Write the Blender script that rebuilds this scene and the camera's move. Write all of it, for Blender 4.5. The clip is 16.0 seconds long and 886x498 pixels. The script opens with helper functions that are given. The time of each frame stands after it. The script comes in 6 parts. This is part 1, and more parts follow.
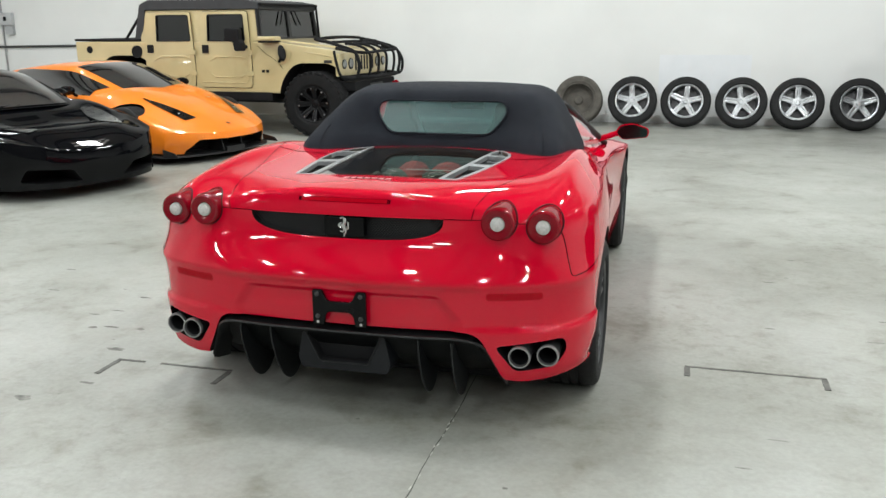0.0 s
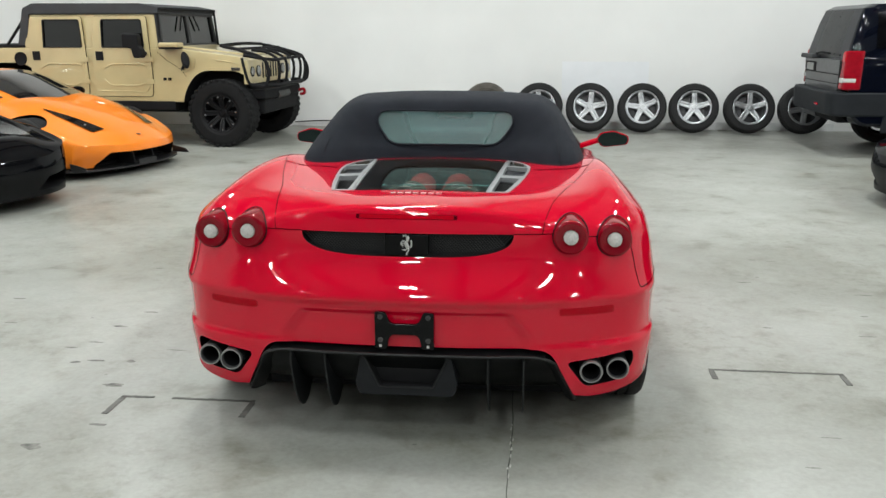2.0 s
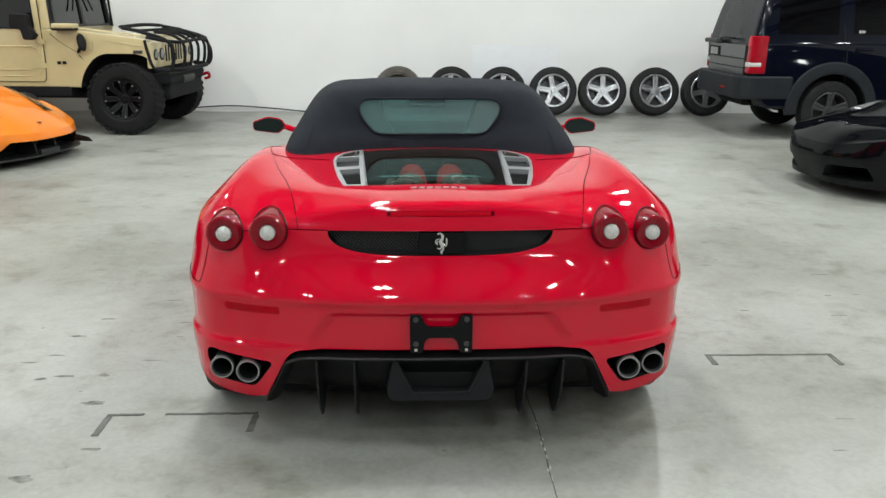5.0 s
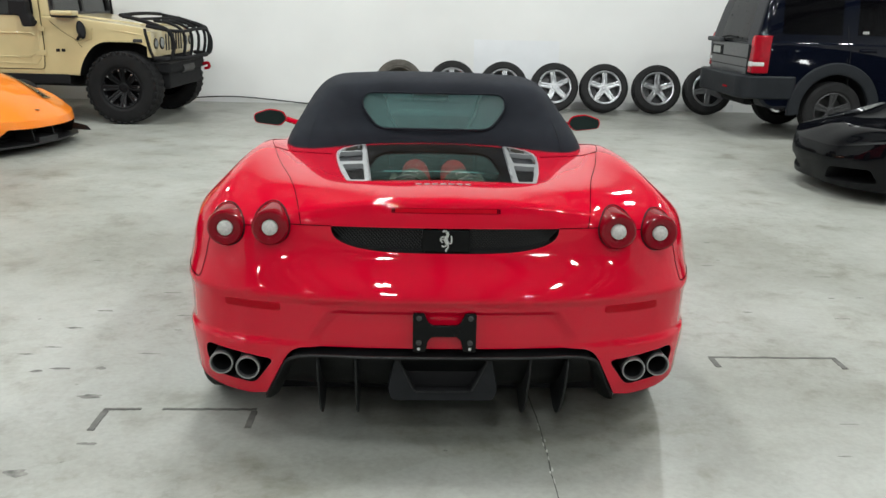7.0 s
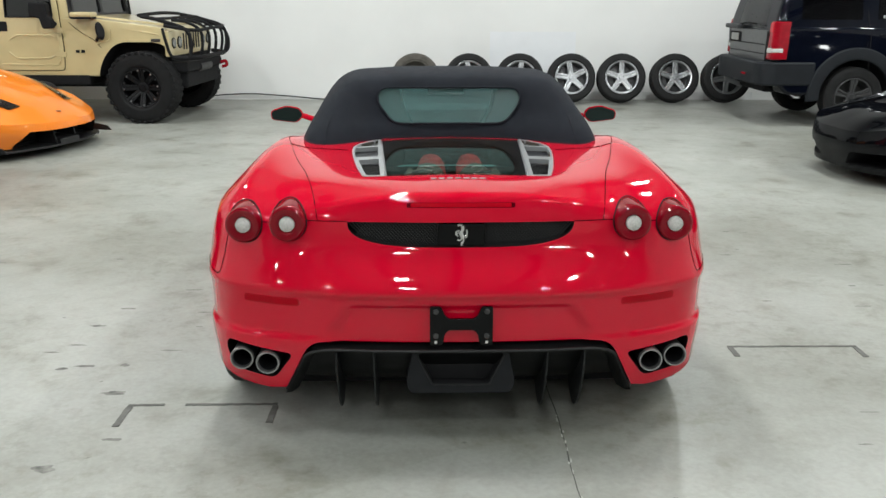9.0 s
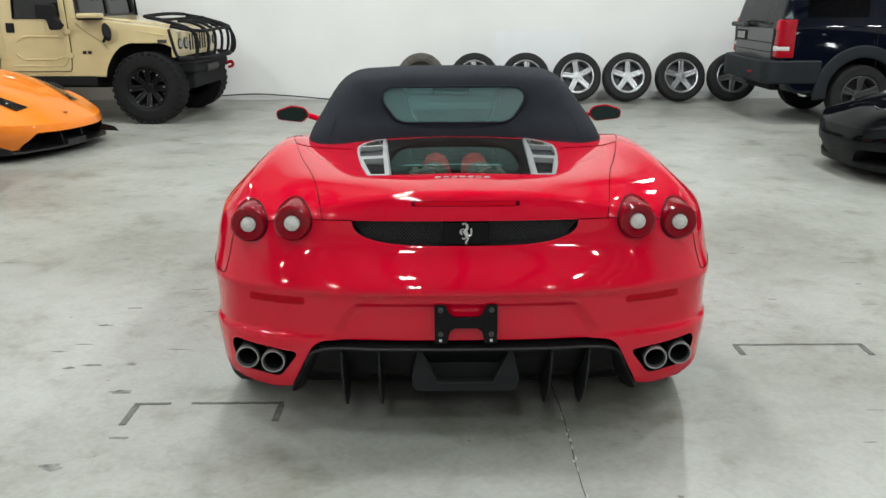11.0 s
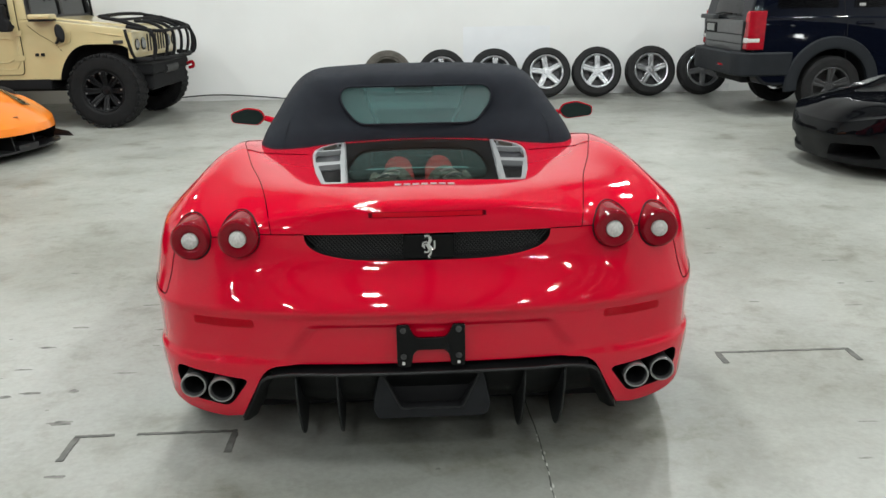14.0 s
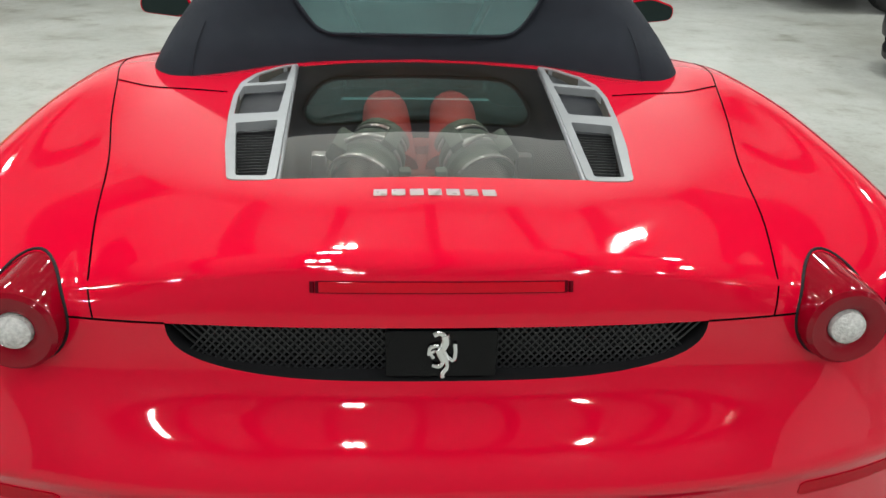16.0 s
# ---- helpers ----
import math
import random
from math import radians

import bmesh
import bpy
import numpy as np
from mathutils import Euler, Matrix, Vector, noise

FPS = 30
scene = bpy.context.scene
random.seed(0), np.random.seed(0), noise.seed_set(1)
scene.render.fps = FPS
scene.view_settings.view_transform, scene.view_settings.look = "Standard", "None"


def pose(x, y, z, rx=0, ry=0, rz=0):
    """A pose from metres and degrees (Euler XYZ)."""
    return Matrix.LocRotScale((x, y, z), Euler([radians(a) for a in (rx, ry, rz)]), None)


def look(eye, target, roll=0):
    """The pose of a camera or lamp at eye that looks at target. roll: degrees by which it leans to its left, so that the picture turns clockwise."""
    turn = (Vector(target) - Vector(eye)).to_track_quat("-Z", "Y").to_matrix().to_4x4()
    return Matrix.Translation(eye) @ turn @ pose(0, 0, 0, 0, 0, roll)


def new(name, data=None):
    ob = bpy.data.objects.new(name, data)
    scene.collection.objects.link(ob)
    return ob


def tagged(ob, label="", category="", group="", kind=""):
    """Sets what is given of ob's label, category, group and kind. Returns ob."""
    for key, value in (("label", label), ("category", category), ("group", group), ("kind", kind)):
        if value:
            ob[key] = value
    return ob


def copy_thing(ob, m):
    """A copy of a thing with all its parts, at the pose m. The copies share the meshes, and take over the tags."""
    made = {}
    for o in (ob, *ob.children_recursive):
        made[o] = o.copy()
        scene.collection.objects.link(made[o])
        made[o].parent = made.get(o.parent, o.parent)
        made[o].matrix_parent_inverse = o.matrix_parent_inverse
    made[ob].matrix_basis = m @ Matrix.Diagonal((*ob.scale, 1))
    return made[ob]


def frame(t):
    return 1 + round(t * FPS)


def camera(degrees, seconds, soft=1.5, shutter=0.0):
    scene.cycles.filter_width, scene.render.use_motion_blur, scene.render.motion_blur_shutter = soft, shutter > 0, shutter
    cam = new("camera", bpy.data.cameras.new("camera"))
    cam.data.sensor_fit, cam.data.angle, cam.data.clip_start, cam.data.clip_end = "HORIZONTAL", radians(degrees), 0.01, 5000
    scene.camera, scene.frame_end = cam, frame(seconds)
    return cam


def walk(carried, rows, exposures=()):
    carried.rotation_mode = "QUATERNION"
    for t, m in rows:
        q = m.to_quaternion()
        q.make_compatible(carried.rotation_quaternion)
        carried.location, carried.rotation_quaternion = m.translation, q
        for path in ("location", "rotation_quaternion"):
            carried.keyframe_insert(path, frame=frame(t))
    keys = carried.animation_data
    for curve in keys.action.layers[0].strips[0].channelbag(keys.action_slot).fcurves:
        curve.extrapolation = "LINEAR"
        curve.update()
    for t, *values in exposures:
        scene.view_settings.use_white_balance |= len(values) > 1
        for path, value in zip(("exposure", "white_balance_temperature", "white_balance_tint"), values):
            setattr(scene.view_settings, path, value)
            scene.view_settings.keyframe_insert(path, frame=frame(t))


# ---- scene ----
cam = camera(54.7, 16.0)
PATH = [
    (0, (1.3, -3.121, 1.646), (0.776, -1.259, 1.14), -0.4),
    (0.5, (1.089, -3.201, 1.653), (0.631, -1.322, 1.144), -0.3),
    (1, (0.854, -3.152, 1.648), (0.477, -1.255, 1.136), -0.1),
    (1.5, (0.689, -3.121, 1.664), (0.397, -1.207, 1.163), 0.2),
    (2, (0.505, -3.151, 1.662), (0.285, -1.225, 1.167), -0.1),
    (2.5, (0.322, -3.217, 1.668), (0.164, -1.287, 1.167), -0.4),
    (3, (0.202, -3.201, 1.665), (0.096, -1.268, 1.162), -0.2),
    (3.5, (0.091, -3.088, 1.659), (0.027, -1.153, 1.157), -0.3),
    (4, (0.008, -3.016, 1.663), (-0.002, -1.08, 1.159), -0.5),
    (4.5, (-0.057, -3.014, 1.675), (-0.02, -1.083, 1.154), -0.2),
    (7, (-0.11, -2.958, 1.675), (-0.045, -1.035, 1.129), 1.4),
    (7.5, (-0.117, -2.955, 1.677), (-0.119, -1.032, 1.126), 0.9),
    (8, (-0.111, -2.965, 1.679), (-0.087, -1.044, 1.123), 0.8),
    (8.5, (-0.1, -2.969, 1.678), (-0.098, -1.049, 1.119), 0.3),
    (9, (-0.094, -2.979, 1.684), (-0.076, -1.06, 1.122), 0.1),
    (11.5, (-0.086, -2.993, 1.682), (-0.085, -1.074, 1.119), -0.2),
    (12, (-0.085, -2.999, 1.687), (-0.064, -1.081, 1.122), -0.4),
    (12.5, (-0.075, -2.999, 1.684), (-0.04, -1.08, 1.12), -0.3),
    (13, (-0.03, -2.982, 1.682), (0.015, -1.064, 1.115), -0.2),
    (13.5, (0.011, -2.916, 1.675), (0.066, -0.998, 1.108), -0.1),
    (14, (-0.043, -2.725, 1.665), (0.021, -0.809, 1.095), -0.9),
    (14.5, (-0.086, -2.436, 1.661), (-0.008, -0.522, 1.086), -2.0),
    (15, (-0.033, -2.023, 1.622), (0.052, -0.125, 0.996), -1.8),
    (15.5, (-0.018, -1.602, 1.562), (0.069, 0.232, 0.77), 0.2),
    (16, (-0.056, -1.095, 1.549), (0.032, 0.719, 0.713), 1.5),
]
walk(cam, [(t, look(eye, target, roll)) for t, eye, target, roll in PATH],
     exposures=[(0.0, 0.08), (0.5, 0.0), (1.5, 0.0), (14.6, 0.0), (15.0, 0.04), (15.5, 0.20), (16.0, 0.15)])

# ---- light: a closed hall with rows of twin-tube ceiling fixtures ----
world = bpy.data.worlds.new("world")
scene.world = world
world.use_nodes = True
world.node_tree.nodes["Background"].inputs[0].default_value = (0.8, 0.85, 0.9, 1)
world.node_tree.nodes["Background"].inputs[1].default_value = 0.02
WALL_Y, CEIL, LEFT, RIGHT, BACK = 12.0, 6.0, -13.0, 12.0, -11.0
LAMP_W = 96.0
FIXTURES = [(x, y) for x in (-9.7, -5.3, -0.9, 3.5, 7.9) for y in (-9.4, -5.9, -2.4, 1.1, 4.6, 8.1)]
for lx, ly in FIXTURES:
    power = LAMP_W * (0.98 if ly < -5 else 0.62 if ly < 0 else 1.02 if ly < 4 else 1.22) * (1.12 if lx > 3 else 1.0)
    for side, wide in ((-0.105, 0.15), (0.105, 0.15)) if lx == -0.9 else ((0.0, 0.24),):
        d = bpy.data.lights.new("tube_light", "AREA")
        d.shape, d.size, d.size_y, d.color = "RECTANGLE", wide, 0.66, (0.958, 1.0, 0.990)
        d.energy = power * (0.5 if side else 1.0)
        ob = new("tube_light", d)
        ob.matrix_world = pose(lx + side, ly, CEIL - 0.32)


from mathutils.bvhtree import BVHTree
from mathutils.interpolate import poly_3d_calc


# ---- helpers of the build ----
def spline(points, ts):
    """A smooth curve through points (rows of numbers), read at ts from 0 to 1 along its chords."""
    p = np.array(points, float)
    if len(p) == 2:
        return p[0] + np.outer(np.asarray(ts), p[1] - p[0])
    k = np.r_[0, np.cumsum(np.maximum(np.linalg.norm(np.diff(p, axis=0), axis=1), 1e-6) ** 0.75)]
    k /= k[-1]
    m = np.empty_like(p)
    d = np.diff(p, axis=0) / np.diff(k)[:, None]
    h = np.diff(k)[:, None]
    m[1:-1] = (d[:-1] * h[1:] + d[1:] * h[:-1]) / (h[1:] + h[:-1])
    m[0], m[-1] = 1.5 * d[0] - 0.5 * m[1], 1.5 * d[-1] - 0.5 * m[-2]
    ts = np.clip(np.asarray(ts, float), 0, 1)
    i = np.clip(np.searchsorted(k, ts, side="right") - 1, 0, len(k) - 2)
    w = (k[i + 1] - k[i])[:, None]
    u = ((ts - k[i])[:, None]) / w
    return ((2 * u**3 - 3 * u**2 + 1) * p[i] + (u**3 - 2 * u**2 + u) * w * m[i]
            + (-2 * u**3 + 3 * u**2) * p[i + 1] + (u**3 - u**2) * w * m[i + 1])


def lookup(pairs, v):
    """A smooth value over a key: pairs of (key, value)."""
    p = np.array(pairs, float)
    x, y = p[:, 0], p[:, 1]
    d = np.diff(y) / np.diff(x)
    m = np.r_[d[0], np.where(d[:-1] * d[1:] > 0, 2 * d[:-1] * d[1:] / (d[:-1] + d[1:] + 1e-12), 0), d[-1]]
    v = np.clip(np.asarray(v, float), x[0], x[-1])
    i = np.clip(np.searchsorted(x, v, side="right") - 1, 0, len(x) - 2)
    w = x[i + 1] - x[i]
    u = (v - x[i]) / w
    return ((2 * u**3 - 3 * u**2 + 1) * y[i] + (u**3 - 2 * u**2 + u) * w * m[i]
            + (-2 * u**3 + 3 * u**2) * y[i + 1] + (u**3 - u**2) * w * m[i + 1])


def step(a, b, v):
    u = np.clip((np.asarray(v, float) - a) / (b - a), 0, 1)
    return u * u * (3 - 2 * u)


def grid(bm, pts, closed=False):
    """Faces over an array of points [rows, columns, 3]."""
    n, m = pts.shape[:2]
    vs = [[bm.verts.new(p) for p in row] for row in pts]
    for a in range(n - 1):
        for b in range(m if closed else m - 1):
            c = (b + 1) % m
            bm.faces.new((vs[a][b], vs[a][c], vs[a + 1][c], vs[a + 1][b]))
    return vs


def lofted(lines, nu=24, nv=12):
    """A smooth skin: each line is a row of points, all with the same count; nu samples along, nv across."""
    t = np.linspace(0, 1, nu)
    rows = np.array([spline(l, t) for l in lines])
    return np.array([spline(rows[:, i], np.linspace(0, 1, nv)) for i in range(nu)])


def mirrored(bm):
    """Adds the copy across x = 0 and joins it at the middle."""
    geo = bm.verts[:] + bm.edges[:] + bm.faces[:]
    made = bmesh.ops.duplicate(bm, geom=geo)["geom"]
    vs = [g for g in made if isinstance(g, bmesh.types.BMVert)]
    for v in vs:
        v.co.x = -v.co.x
    bmesh.ops.reverse_faces(bm, faces=[g for g in made if isinstance(g, bmesh.types.BMFace)])
    bmesh.ops.remove_doubles(bm, verts=bm.verts, dist=0.0008)
    return bm


def soften(me, sharp):
    """Smooth shading with creases; on small meshes normals weighted by area, so that flat faces stay flat beside rounded edges."""
    for p in me.polygons:
        p.use_smooth = True
    me.set_sharp_from_angle(angle=radians(sharp))
    if len(me.polygons) > 4000:
        return
    c = math.cos(radians(sharp))
    near = {}
    for p in me.polygons:
        for v in p.vertices:
            near.setdefault(v, []).append((p.normal.copy(), p.area))
    out = []
    for p in me.polygons:
        for li in p.loop_indices:
            n = Vector()
            for q, a in near[me.loops[li].vertex_index]:
                if q.dot(p.normal) >= c:
                    n += q * a
            out.append(n.normalized() if n.length > 0 else p.normal)
    me.normals_split_custom_set(out)


def mesh_of(name, bm, material, sharp=35):
    me = bpy.data.meshes.new(name)
    bm.normal_update()
    bm.to_mesh(me)
    bm.free()
    soften(me, sharp)
    for m in material if isinstance(material, (list, tuple)) else (material,):
        me.materials.append(m)
    return me


def part(name, bm, material, parent=None, label="", at=None, sharp=35):
    """Links a bmesh as one mesh object under a thing or part."""
    ob = new(name, mesh_of(name, bm, material, sharp))
    if parent is not None:
        ob.parent = parent
    if at is not None:
        ob.matrix_basis = at
    return tagged(ob, label)


def again(name, ob, parent, at):
    """Another part on the same mesh."""
    o = new(name, ob.data)
    o.parent = parent
    o.matrix_basis = at
    return o


def thing(name, label, category, at=None, group="", kind=""):
    e = new(name)
    e.empty_display_size = 0.2
    if at is not None:
        e.matrix_world = at
    return tagged(e, label, category, group, kind)


def box(x0, x1, y0, y1, z0, z1, bevel=0.0, seg=2, bm=None):
    own = bmesh.new()
    bmesh.ops.create_cube(own, size=1)
    bmesh.ops.transform(own, matrix=Matrix.Translation(((x0 + x1) / 2, (y0 + y1) / 2, (z0 + z1) / 2))
                        @ Matrix.Diagonal((abs(x1 - x0), abs(y1 - y0), abs(z1 - z0), 1)), verts=own.verts)
    if bevel:
        bmesh.ops.bevel(own, geom=own.edges[:], offset=bevel, segments=seg, affect="EDGES", profile=0.5)
    return join(bm, own)


def join(bm, own):
    if bm is None:
        return own
    me = bpy.data.meshes.new("tmp")
    own.to_mesh(me)
    own.free()
    bm.from_mesh(me)
    bpy.data.meshes.remove(me)
    return bm


def prism(outline, depth, axis="y", bevel=0.0, seg=2, bm=None):
    """A flat outline (pairs) drawn out along an axis from depth[0] to depth[1]; the pairs lie on the other two axes in order. Its caps have rounded edges."""
    own = bmesh.new()
    if bevel and len(outline) <= 12:
        outline = rounded(outline, bevel * 1.3, 3)
    p = np.array(outline, float)
    keep = np.linalg.norm(p - np.roll(p, 1, axis=0), axis=1) > 1e-5
    p = p[keep]
    nxt, prv = np.roll(p, -1, axis=0) - p, p - np.roll(p, 1, axis=0)
    turn = np.sign(np.sum(p[:, 0] * np.roll(p[:, 1], -1) - p[:, 1] * np.roll(p[:, 0], -1)))
    e1 = np.c_[-prv[:, 1], prv[:, 0]] / np.linalg.norm(prv, axis=1)[:, None] * turn
    e2 = np.c_[-nxt[:, 1], nxt[:, 0]] / np.linalg.norm(nxt, axis=1)[:, None] * turn
    inward = (e1 + e2) / np.maximum(1 + np.sum(e1 * e2, axis=1), 0.35)[:, None]
    d0, d1 = min(depth), max(depth)
    bevel = min(bevel, (d1 - d0) * 0.49)
    steps = [(0.0, 0.0)] if not bevel else [(bevel * (1 - math.sin(a)), bevel * (1 - math.cos(a))) for a in np.linspace(0, math.pi / 2, seg + 1)]
    rings = [(ins, d0 + dep) for ins, dep in steps] + [(ins, d1 - dep) for ins, dep in steps[::-1]]

    def put(a, b, c):
        return {"x": (c, a, b), "y": (a, c, b), "z": (a, b, c)}[axis]
    pts = np.array([[put(*q, d) for q in p + inward * ins] for ins, d in rings])
    vs = grid(own, pts, closed=True)
    own.faces.new(vs[0])
    own.faces.new(vs[-1])
    bmesh.ops.recalc_face_normals(own, faces=own.faces)
    return join(bm, own)


def rounded(outline, r, n=5):
    """The outline with its corners rounded by about r."""
    p = [Vector(q) for q in outline]
    out = []
    for i, c in enumerate(p):
        a, b = p[i - 1] - c, p[(i + 1) % len(p)] - c
        ra, rb = min(r, a.length * 0.48), min(r, b.length * 0.48)
        s, e = c + a.normalized() * ra, c + b.normalized() * rb
        for k in range(n + 1):
            t = k / n
            out.append(tuple((1 - t) ** 2 * s + 2 * t * (1 - t) * c + t * t * e))
    return out


def lathe(profile, axis="x", n=40, bm=None, close=False):
    """Turns a profile of (radius, along) round an axis."""
    own = bmesh.new()
    rows = []
    for r, a in profile:
        ring = []
        for k in range(n):
            g = 2 * math.pi * k / n
            c, s = r * math.cos(g), r * math.sin(g)
            ring.append({"x": (a, c, s), "y": (s, a, c), "z": (c, s, a)}[axis])
        rows.append(ring)
    if close:
        rows.append(rows[0])
    grid(own, np.array(rows), closed=True)
    bmesh.ops.remove_doubles(own, verts=own.verts, dist=1e-5)
    bmesh.ops.recalc_face_normals(own, faces=own.faces)
    return join(bm, own)


def tube(points, r, n=8, bm=None, smooth=0, cap=True):
    """A round bar along points."""
    p = np.array(points, float)
    if smooth:
        p = spline(p, np.linspace(0, 1, smooth))
    own = bmesh.new()
    rows, up = [], None
    for i in range(len(p)):
        d = Vector(p[min(i + 1, len(p) - 1)] - p[max(i - 1, 0)]).normalized()
        if up is None:
            up = d.orthogonal().normalized()
        up = (up - d * up.dot(d)).normalized()
        w = d.cross(up)
        rows.append([p[i] + r * (math.cos(2 * math.pi * k / n) * np.array(up) + math.sin(2 * math.pi * k / n) * np.array(w)) for k in range(n)])
    vs = grid(own, np.array(rows), closed=True)
    if cap:
        own.faces.new(vs[0][::-1])
        own.faces.new(vs[-1])
    bmesh.ops.recalc_face_normals(own, faces=own.faces)
    return join(bm, own)


def cut(ob, *cutters, sharp=35, inside=1):
    """Takes the cutters (bmeshes) out of a part for good; the walls of the hole take the material slot named inside."""
    made = []
    for bm in cutters:
        me = bpy.data.meshes.new("cutter")
        bm.to_mesh(me)
        bm.free()
        for m in ob.data.materials:
            me.materials.append(m)
        for p in me.polygons:
            p.material_index = min(inside, len(ob.data.materials) - 1)
        c = new("cutter", me)
        made.append(c)
        m = ob.modifiers.new("cut", "BOOLEAN")
        m.operation, m.object, m.solver = "DIFFERENCE", c, "EXACT"
    parent, local = ob.parent, ob.matrix_basis.copy()
    ob.parent = None
    ob.matrix_world = Matrix()
    bpy.context.view_layer.update()
    got = bpy.data.meshes.new_from_object(ob.evaluated_get(bpy.context.evaluated_depsgraph_get()))
    ob.modifiers.clear()
    if len(got.polygons):
        ob.data = got
    for c in made:
        m = c.data
        bpy.data.objects.remove(c)
        bpy.data.meshes.remove(m)
    soften(got, sharp)
    ob.parent = parent
    ob.matrix_basis = local
    return ob


def tree_of(ob):

    bm = bmesh.new()
    bm.from_mesh(ob.data)
    t = BVHTree.FromBMesh(bm)
    bm.free()
    return t


def onto(tree, start, way, lift=0.0):
    """Where a ray meets a surface, lifted off it."""
    p, n, _, _ = tree.ray_cast(Vector(start), Vector(way).normalized())
    if p is None:
        return None
    if n.dot(Vector(way)) > 0:
        n = -n
    return p + n * lift


# ---- materials ----
def material(name, colour, rough=0.5, metal=0.0, coat=0.0, vary=0.08, scale=6.0, bump=0.0, bump_scale=120.0, emit=0.0, spec=0.5, stretch=(1, 1, 1), coat_rough=0.03, rough_vary=0.08):
    m = bpy.data.materials.new(name)
    m.use_nodes = True
    nt = m.node_tree
    b = nt.nodes["Principled BSDF"]
    b.inputs["Roughness"].default_value = rough
    b.inputs["Metallic"].default_value = metal
    b.inputs["Coat Weight"].default_value = coat
    b.inputs["Coat Roughness"].default_value = coat_rough
    b.inputs["Specular IOR Level"].default_value = spec
    tc = nt.nodes.new("ShaderNodeTexCoord")
    mp = nt.nodes.new("ShaderNodeMapping")
    mp.inputs["Scale"].default_value = stretch
    nt.links.new(tc.outputs["Object"], mp.inputs["Vector"])
    n1 = nt.nodes.new("ShaderNodeTexNoise")
    n1.inputs["Scale"].default_value, n1.inputs["Detail"].default_value = scale, 6
    nt.links.new(mp.outputs[0], n1.inputs["Vector"])
    ramp = nt.nodes.new("ShaderNodeValToRGB")
    lo = [max(c * (1 - vary), 0) for c in colour]
    hi = [min(c * (1 + vary), 1) for c in colour]
    ramp.color_ramp.elements[0].position, ramp.color_ramp.elements[1].position = 0.3, 0.7
    ramp.color_ramp.elements[0].color, ramp.color_ramp.elements[1].color = (*lo, 1), (*hi, 1)
    nt.links.new(n1.outputs["Fac"], ramp.inputs[0])
    nt.links.new(ramp.outputs[0], b.inputs["Base Color"])
    mr = nt.nodes.new("ShaderNodeMapRange")
    mr.inputs["To Min"].default_value, mr.inputs["To Max"].default_value = max(rough - rough_vary, 0.0), min(rough + rough_vary, 1)
    n2 = nt.nodes.new("ShaderNodeTexNoise")
    n2.inputs["Scale"].default_value, n2.inputs["Detail"].default_value = scale * 3.7, 4
    nt.links.new(mp.outputs[0], n2.inputs["Vector"])
    nt.links.new(n2.outputs["Fac"], mr.inputs["Value"])
    nt.links.new(mr.outputs[0], b.inputs["Roughness"])
    if bump:
        n3 = nt.nodes.new("ShaderNodeTexNoise")
        n3.inputs["Scale"].default_value, n3.inputs["Detail"].default_value = bump_scale, 3
        nt.links.new(mp.outputs[0], n3.inputs["Vector"])
        bp = nt.nodes.new("ShaderNodeBump")
        bp.inputs["Strength"].default_value, bp.inputs["Distance"].default_value = bump, 0.01
        nt.links.new(n3.outputs["Fac"], bp.inputs["Height"])
        nt.links.new(bp.outputs[0], b.inputs["Normal"])
    if emit:
        b.inputs["Emission Color"].default_value = (*colour, 1)
        b.inputs["Emission Strength"].default_value = emit
    return m


def clear_glass(name, tint, rough=0.0, mirror=0.10, haze=0.0):
    """Thin tinted glass: a tinted see-through sheet with a glossy face."""
    m = bpy.data.materials.new(name)
    m.use_nodes = True
    nt = m.node_tree
    nt.nodes.remove(nt.nodes["Principled BSDF"])
    out = nt.nodes["Material Output"]
    tr, gl, mix, fr = (nt.nodes.new(k) for k in ("ShaderNodeBsdfTransparent", "ShaderNodeBsdfGlossy", "ShaderNodeMixShader", "ShaderNodeFresnel"))
    tr.inputs[0].default_value = (*tint, 1)
    gl.inputs["Roughness"].default_value = rough
    gl.inputs[0].default_value = (1, 1, 1, 1)
    fr.inputs[0].default_value = 1.5 + mirror
    nt.links.new(fr.outputs[0], mix.inputs[0])
    nt.links.new(tr.outputs[0], mix.inputs[1])
    nt.links.new(gl.outputs[0], mix.inputs[2])
    last = mix
    if haze:   # scratched, clouded plastic; its teal diffuse share also stands in for reflected ceiling light
        df, mx = nt.nodes.new("ShaderNodeBsdfDiffuse"), nt.nodes.new("ShaderNodeMixShader")
        df.inputs[0].default_value = (0.16, 0.32, 0.31, 1)
        ns = nt.nodes.new("ShaderNodeTexNoise")
        ns.inputs["Scale"].default_value = 2.2
        rp = nt.nodes.new("ShaderNodeMapRange")
        rp.inputs["From Min"].default_value, rp.inputs["From Max"].default_value = 0.3, 0.7
        rp.inputs["To Min"].default_value, rp.inputs["To Max"].default_value = haze * 0.8, haze * 1.2
        nt.links.new(ns.outputs["Fac"], rp.inputs[0])
        nt.links.new(rp.outputs[0], mx.inputs[0])
        nt.links.new(mix.outputs[0], mx.inputs[1])
        nt.links.new(df.outputs[0], mx.inputs[2])
        last = mx
    nt.links.new(last.outputs[0], out.inputs[0])
    return m


